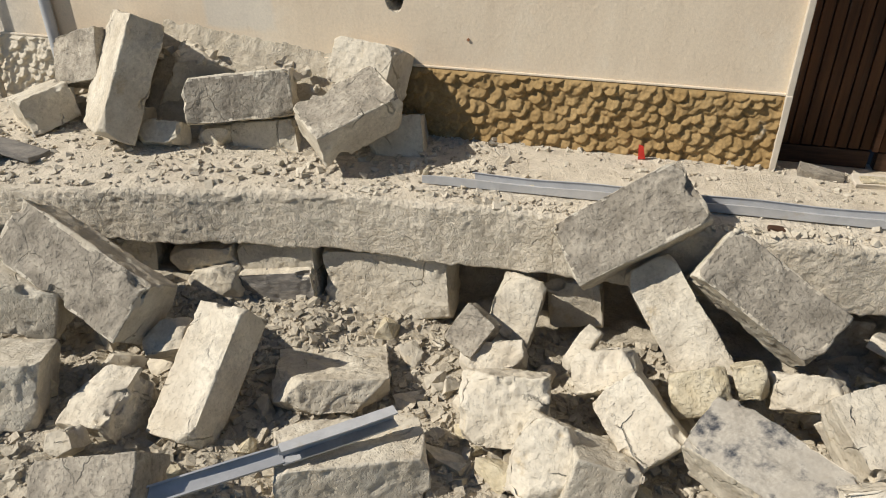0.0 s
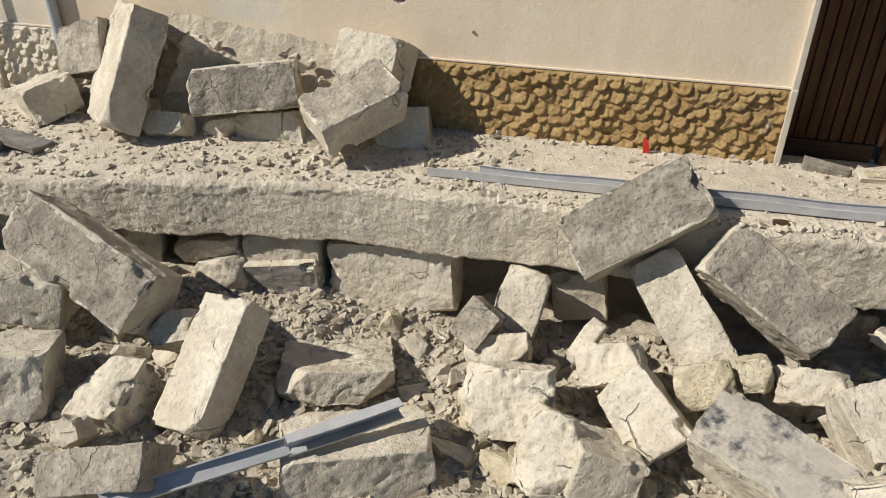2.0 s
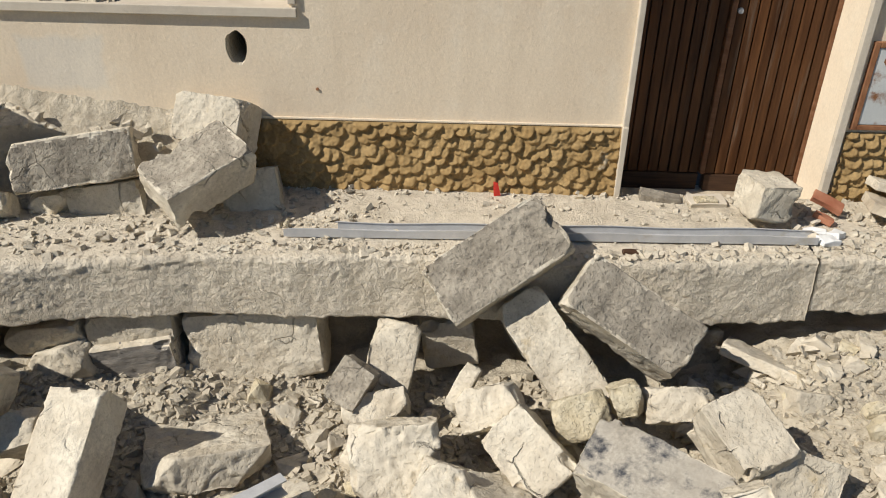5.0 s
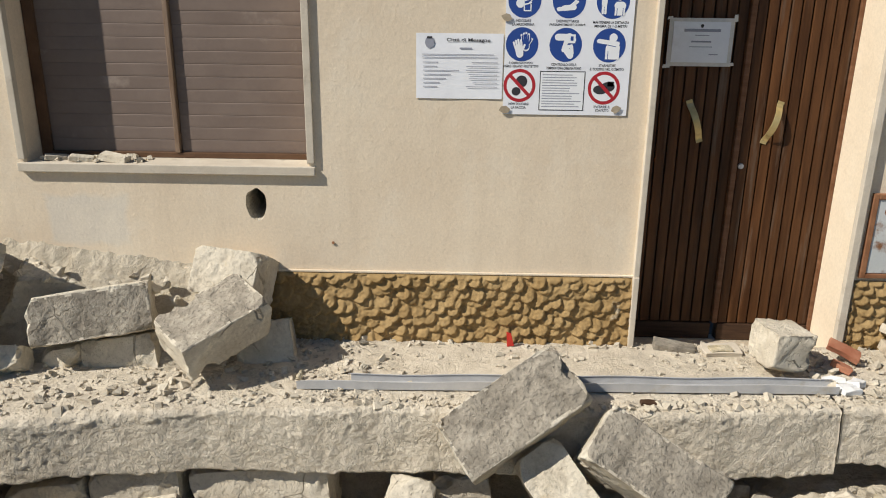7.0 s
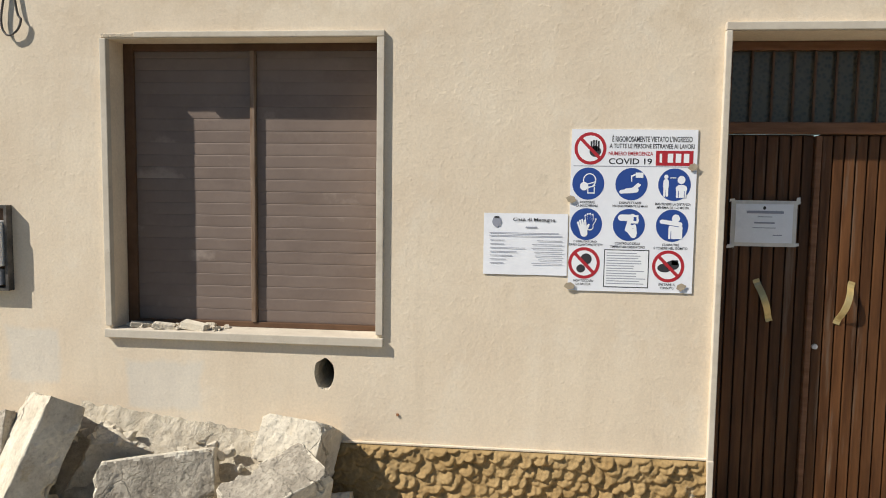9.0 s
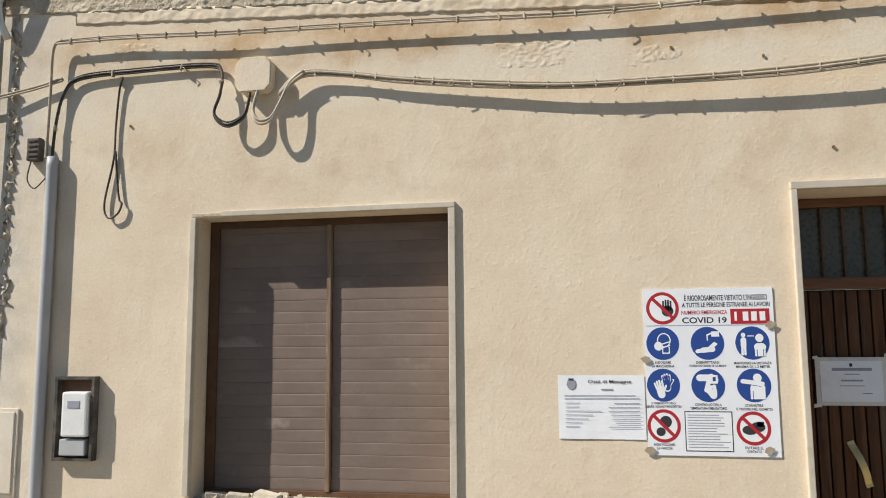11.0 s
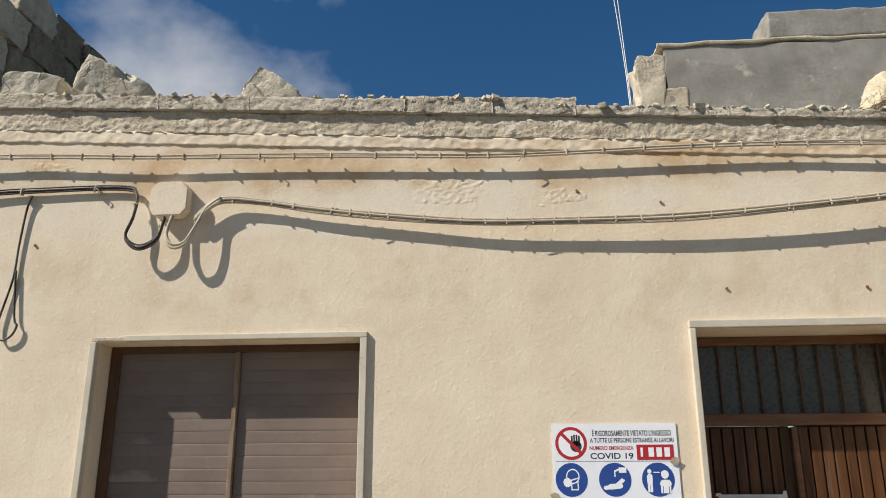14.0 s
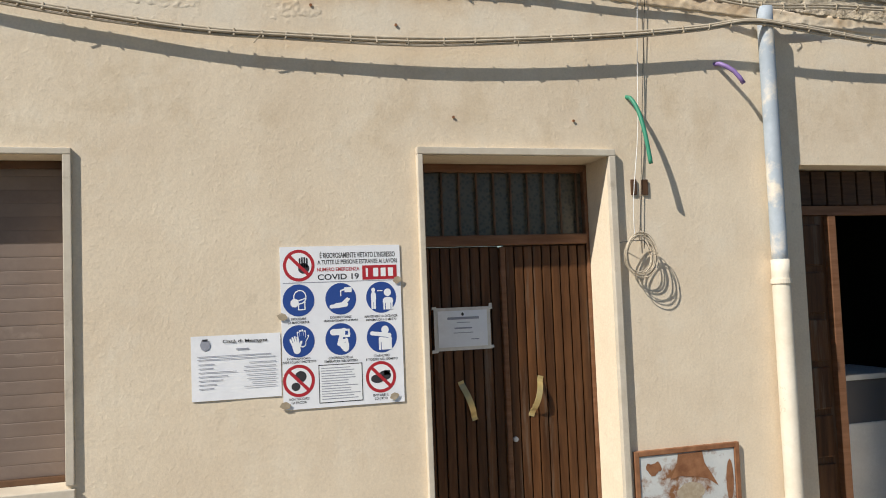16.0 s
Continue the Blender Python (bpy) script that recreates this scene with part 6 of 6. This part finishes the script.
# junction box
jb = empty("junction_box", (-1.752, 0, 3.335), "cream octagonal junction box on the plaster", "junction box")
bm = bmesh.new()
o = [(-0.075, 0.105), (0.075, 0.105), (0.11, 0.06), (0.11, -0.06), (0.075, -0.10), (-0.075, -0.10), (-0.11, -0.06), (-0.11, 0.06)]
f0 = bm.faces.new([bm.verts.new((x, -0.075, z)) for x, z in o])
r = bmesh.ops.extrude_face_region(bm, geom=[f0])
bmesh.ops.translate(bm, vec=(0, 0.074, 0), verts=[v for v in r["geom"] if isinstance(v, bmesh.types.BMVert)])
bmesh.ops.bevel(bm, geom=bm.edges[:], offset=0.006, segments=2, affect="EDGES")
part("cover", bm, PLASTER, jb)

def plaster_patch(x0, x1, z0, z1, seed, label):
    """A smeared, raised patch of filler on the plaster with a ragged outline."""
    nx, nz = int((x1 - x0) / 0.008), int((z1 - z0) / 0.008)
    verts = []
    for k in range(nz + 1):
        for i in range(nx + 1):
            u, v = 2 * i / nx - 1, 2 * k / nz - 1
            q = Vector((u * 2, v * 2, seed))
            inside = 1 - math.hypot(u, v) + 0.55 * noise.noise(q) + 0.3 * noise.noise(q * 3)
            lift = max(-0.2, min(1.0, inside * 3)) * (0.006 + 0.006 * noise.noise(q * 4) + 0.004 * noise.noise(q * 9))
            verts.append((x0 + (x1 - x0) * i / nx, 0.0025 - lift * 0.65, z0 + (z1 - z0) * k / nz))
    w = nx + 1
    faces = [(k * w + i, k * w + i + 1, (k + 1) * w + i + 1, (k + 1) * w + i) for k in range(nz) for i in range(nx)]
    ob = new("plaster_patch", mesh_of("plaster_patch", verts, faces, PLASTER, smooth=True))
    tagged(ob, label, "plaster patch", kind="structure")


plaster_patch(-0.42, 0.10, 3.27, 3.47, 3, "raised smear of filler on the plaster below the cable")
plaster_patch(0.32, 0.62, 3.24, 3.36, 9, "raised smear of filler on the plaster below the cable")
plaster_patch(-2.75, -2.35, 3.50, 3.62, 5, "raised smear of filler on the plaster below the cable")

# conduit and poles at the corner
c = tube("conduit", [(-3.035, -0.036, 0.0), (-3.035, -0.036, 1.5), (-3.035, -0.036, 2.93)], 0.033, PVC, None, 14)
tagged(c, "grey plastic conduit fixed upright on the plaster", "conduit")
c = tube("corner_pipe", [(-3.50, -0.065, 0.0), (-3.50, -0.065, 2.0), (-3.49, -0.065, 3.0), (-3.49, -0.065, 4.28)], 0.017, PIPE_OLD, None, 12)
tagged(c, "thin weathered grey pipe running up the house corner", "pipe")
c = tube("corner_pipe", [(-3.45, -0.03, 2.3), (-3.44, -0.03, 3.0), (-3.44, -0.03, 3.9)], 0.010, PIPE_OLD, None, 10)
tagged(c, "thin weathered grey pipe running up the house corner", "pipe")
c = tube("white_hose", [(-3.335, -0.06, 4.42), (-3.345, -0.09, 4.28), (-3.36, -0.09, 4.1), (-3.43, -0.09, 3.92), (-3.43, -0.07, 3.80), (-3.40, -0.03, 3.70)], 0.024, WHITE, None, 12)
tagged(c, "white plastic hose hanging over the wall head", "hose")
c = tube("yellow_tube", [(-3.40, 0.0, 4.15), (-3.44, 0.0, 4.38), (-3.44, 0.02, 4.47), (-3.36, 0.12, 4.47)], 0.028, YELLOW, None, 12)
tagged(c, "yellow gas tube sticking out of broken masonry", "tube")
c = tube("yellow_tube", [(-3.30, 0.18, 4.42), (-3.22, 0.22, 4.2), (-3.18, 0.24, 4.05)], 0.022, YELLOW, None, 12)
tagged(c, "yellow gas tube leaning in the broken wall", "tube")

# grey mortar scar beside the corner pipes
scar = rough_band("mortar_scar", 0.0, 2.0, lambda x: 0.0, 0.045, -0.006, 0.02, CEMENT, 21, "rough grey mortar scar running up the house corner", 0.034, 0.014)
scar.matrix_world = Matrix.Translation((-3.33, 0.0, 1.85)) @ Matrix(((0, 0, -1, 0), (0, 1, 0, 0), (1, 0, 0, 0), (0, 0, 0, 1)))

edge_band = rough_band("broken_corner", 0.0, 3.6, lambda x: 0.0, 0.09, -0.02, 0.34, CEMENT, 33, "crumbling plaster edge of the house corner", 0.02, 0.025)
edge_band.matrix_world = Matrix.Translation((-3.80, 0.0, 0.12)) @ Matrix(((0, 0, -1, 0), (0, 1, 0, 0), (1, 0, 0, 0), (0, 0, 0, 1)))
loose_stone("stone_chunk", (-3.72, 0.12, 3.74), (0.24, 0.26, 0.16), (0, 6, 10), 331, "chunk", "crumbled mortar lump on the broken house corner")

# socket box, meter niche, hatch
sb = empty("socket_box", (-3.165, 0, 2.985), "small black socket box on the plaster", "socket box")
part("case", boxes((-0.042, 0.042, -0.05, -0.002, -0.07, 0.07), bevel=0.008), BLACK, sb)
for i in range(4):
    part("rib", boxes((-0.028, 0.028, -0.055, -0.049, -0.048 + i * 0.03, -0.036 + i * 0.03), bevel=0.002), WOOD_DK, sb)
w = bundle("hanging_wire", [(-3.18, -0.04, 2.91), (-3.19, -0.05, 2.80), (-3.13, -0.06, 2.74), (-3.06, -0.06, 2.80)], 1, 0.005, BLACK, "short dark wire below the socket box", 0.0, 0.0, 12)
mb = empty("meter_box", (-2.805, 0, 1.40), "electricity meter in a dark open frame on the wall", "meter box")
part("frame", boxes((-0.125, -0.108, -0.05, -0.002, -0.235, 0.235), (0.108, 0.125, -0.05, -0.002, -0.235, 0.235), (-0.108, 0.108, -0.05, -0.002, 0.218, 0.235), (-0.108, 0.108, -0.05, -0.002, -0.235, -0.218)), BLACK, mb)
part("back_plate", boxes((-0.108, 0.108, -0.012, -0.002, -0.218, 0.218)), SHUTFRAME, mb, "dark back plate")
part("meter", boxes((-0.06, 0.10, -0.075, -0.012, -0.10, 0.15), bevel=0.012), WHITE, mb, "white plastic electricity meter")
part("display", boxes((-0.02, 0.055, -0.078, -0.0752, 0.06, 0.10)), PRINT_GREY, mb)
part("terminal_cover", boxes((-0.075, 0.085, -0.06, -0.012, -0.205, -0.115), bevel=0.006), PVC, mb, "grey terminal cover")
ht = empty("wall_hatch", (-3.36, 0, 1.2), "cream painted metal hatch with vent slots", "hatch")
part("hatch_frame", boxes((-0.17, 0.17, -0.014, -0.002, -0.25, 0.25), bevel=0.004), PIPE_CREAM, ht)
part("hatch_door", boxes((-0.15, 0.15, -0.022, -0.0142, -0.23, 0.23), bevel=0.003), PIPE_CREAM, ht)
for i in range(3):
    part("vent_slot", boxes((-0.05, 0.05, -0.028, -0.0222, 0.08 + i * 0.03, 0.092 + i * 0.03), bevel=0.002), RUSTY, ht)

# downpipe
dp = empty("downpipe", (3.275, -0.075, 0.0), "downpipe with flaking grey-blue top and cream lower length", "downpipe")
tube("upper_pipe", [(0, 0, 1.90), (0, 0, 2.6), (0, 0, 3.46)], 0.047, PIPE_ZINC, dp, 20)
tube("lower_pipe", [(0, 0, 0.0), (0.0, 0, 1.0), (0, 0, 1.93)], 0.053, PIPE_CREAM, dp, 20)
for z in (0.45, 1.80):
    bm = bmesh.new()
    bmesh.ops.create_cone(bm, cap_ends=True, segments=24, radius1=0.06, radius2=0.06, depth=0.028, matrix=pose(0, 0, z))
    part("collar", bm, PIPE_CREAM, dp, smooth=False)
    part("bracket", boxes((-0.012, 0.012, 0.05, 0.075, z - 0.012, z + 0.012)), RUSTY, dp)

# rusty service hatch
rh = empty("service_hatch", (2.615, 0, 0.64), "rusted pale-painted steel service hatch in the wall", "hatch")
part("hatch_frame", boxes((-0.34, -0.31, -0.025, -0.002, -0.225, 0.235), (0.31, 0.34, -0.025, -0.002, -0.225, 0.235), (-0.31, 0.31, -0.025, -0.002, 0.205, 0.235), (-0.31, 0.31, -0.025, -0.002, -0.225, -0.2), bevel=0.004), RUSTY, rh, "flaking rusty frame")
part("hatch_door", boxes((-0.308, 0.308, -0.018, -0.004, -0.198, 0.203), bevel=0.004), RUST, rh)
star = [(-0.063, 0.2), (-0.073, 0.134), (-0.122, 0.055), (-0.06, 0.075), (0.055, 0.06), (0.12, 0.045), (0.193, -0.004), (0.15, 0.07), (0.108, 0.134), (0.094, 0.2)]
flat("rust_patch", star, -0.0195, RUSTY, rh, "star-shaped bare rust patch")
# embossed oval below the star, laid on as flat brown
flat("rust_patch", [(x + 0.008 * math.sin(7 * x * 40), z) for x, z in disc(0.01, -0.02, 0.088, 0.055, 15)], -0.0195, TAPE, rh, "brown embossed oval, drawn as a flat patch")
flat("rust_patch", [(x, z + 0.012 * math.sin(x * 90)) for x, z in disc(-0.22, 0.13, 0.05, 0.035, 13)], -0.0195, RUSTY, rh)
flat("rust_patch", [(x, z + 0.012 * math.sin(x * 70)) for x, z in disc(0.27, 0.02, 0.025, 0.12, 13)], -0.0195, RUSTY, rh)

# coloured tubes and coil by the door
c = tube("green_tube", [(2.355, 0.03, 2.90), (2.36, -0.03, 2.89), (2.385, -0.075, 2.80), (2.40, -0.11, 2.66), (2.414, -0.13, 2.49)], 0.012, GREEN, None, 10)
tagged(c, "short green plastic tube sticking out of the wall", "tube")
c = tube("purple_tube", [(2.955, 0.03, 3.12), (2.97, -0.03, 3.115), (3.03, -0.08, 3.06), (3.08, -0.1, 2.98)], 0.013, PURPLE, None, 10)
tagged(c, "short purple plastic tube sticking out of the wall", "tube")
coil = empty("wire_coil", (2.35, -0.045, 1.985), "coil of thin white wire hanging beside the door", "wire coil")
crnd = random.Random(4)
for i in range(9):
    rx, rz = 0.088 + crnd.uniform(-0.012, 0.012), 0.118 + crnd.uniform(-0.014, 0.014)
    ox, oz, oy = crnd.uniform(-0.008, 0.01), crnd.uniform(-0.012, 0.008), -0.006 * i
    pts = [(ox + rx * math.cos(a * math.pi / 9), oy + 0.006 * math.sin(a * 0.7), oz + rz * math.sin(a * math.pi / 9)) for a in range(19)]
    tube("loop", pts, 0.0024, CABLE, coil, 6)
tube("tie", [(-0.10, 0.02, 0.07), (-0.03, -0.02, 0.075), (0.03, -0.03, 0.07), (0.05, 0.01, 0.05)], 0.002, BLACK, coil, 6)
for x, z in ((1.301, 2.757), (2.011, 2.752), (-2.55, 3.1), (0.55, 3.33), (1.0, 3.25), (-0.52, 0.556)):
    bm = bmesh.new()
    bmesh.ops.create_cone(bm, cap_ends=True, segments=10, radius1=0.007, radius2=0.008, depth=0.010, matrix=pose(0, -0.003, 0, 90))
    ob = part("wall_plug", bm, RUSTY)
    ob.location = (x, 0, z)
    tagged(ob, "rusty wall plug end sticking out of the plaster", "wall plug", "wall plugs")

# dry weeds on the wall head
wd = []
wf = []
wrnd = random.Random(6)
for i in range(1100):
    b = Vector((2.40 + wrnd.gauss(0, 0.09), -0.03 + wrnd.uniform(-0.03, 0.05), 3.76 + wrnd.gauss(0, 0.045)))
    d = Vector((wrnd.uniform(-1, 1), wrnd.uniform(-1.2, 0.1), wrnd.uniform(-1.0, 0.8))).normalized() * wrnd.uniform(0.03, 0.11)
    s = d.orthogonal().normalized() * 0.0025
    k = len(wd)
    wd += [b - s, b + s, b + d]
    wf.append((k, k + 1, k + 2))
weeds = new("dry_weeds", mesh_of("dry_weeds", wd, wf, MOSS))
tagged(weeds, "tuft of dry brown weeds on the wall head", "weeds", kind="stuff")
for x0, dx in ((0.975, 0.0), (0.985, 0.03)):
    c = tube("roof_wire", [(x0, 0.5, 3.85), (x0 - 0.02, 0.5, 4.4), (x0 - 0.10 + dx, 0.5, 5.4)], 0.003, WHITE, None, 6)
    tagged(c, "thin wire rising from the roof edge", "wire")
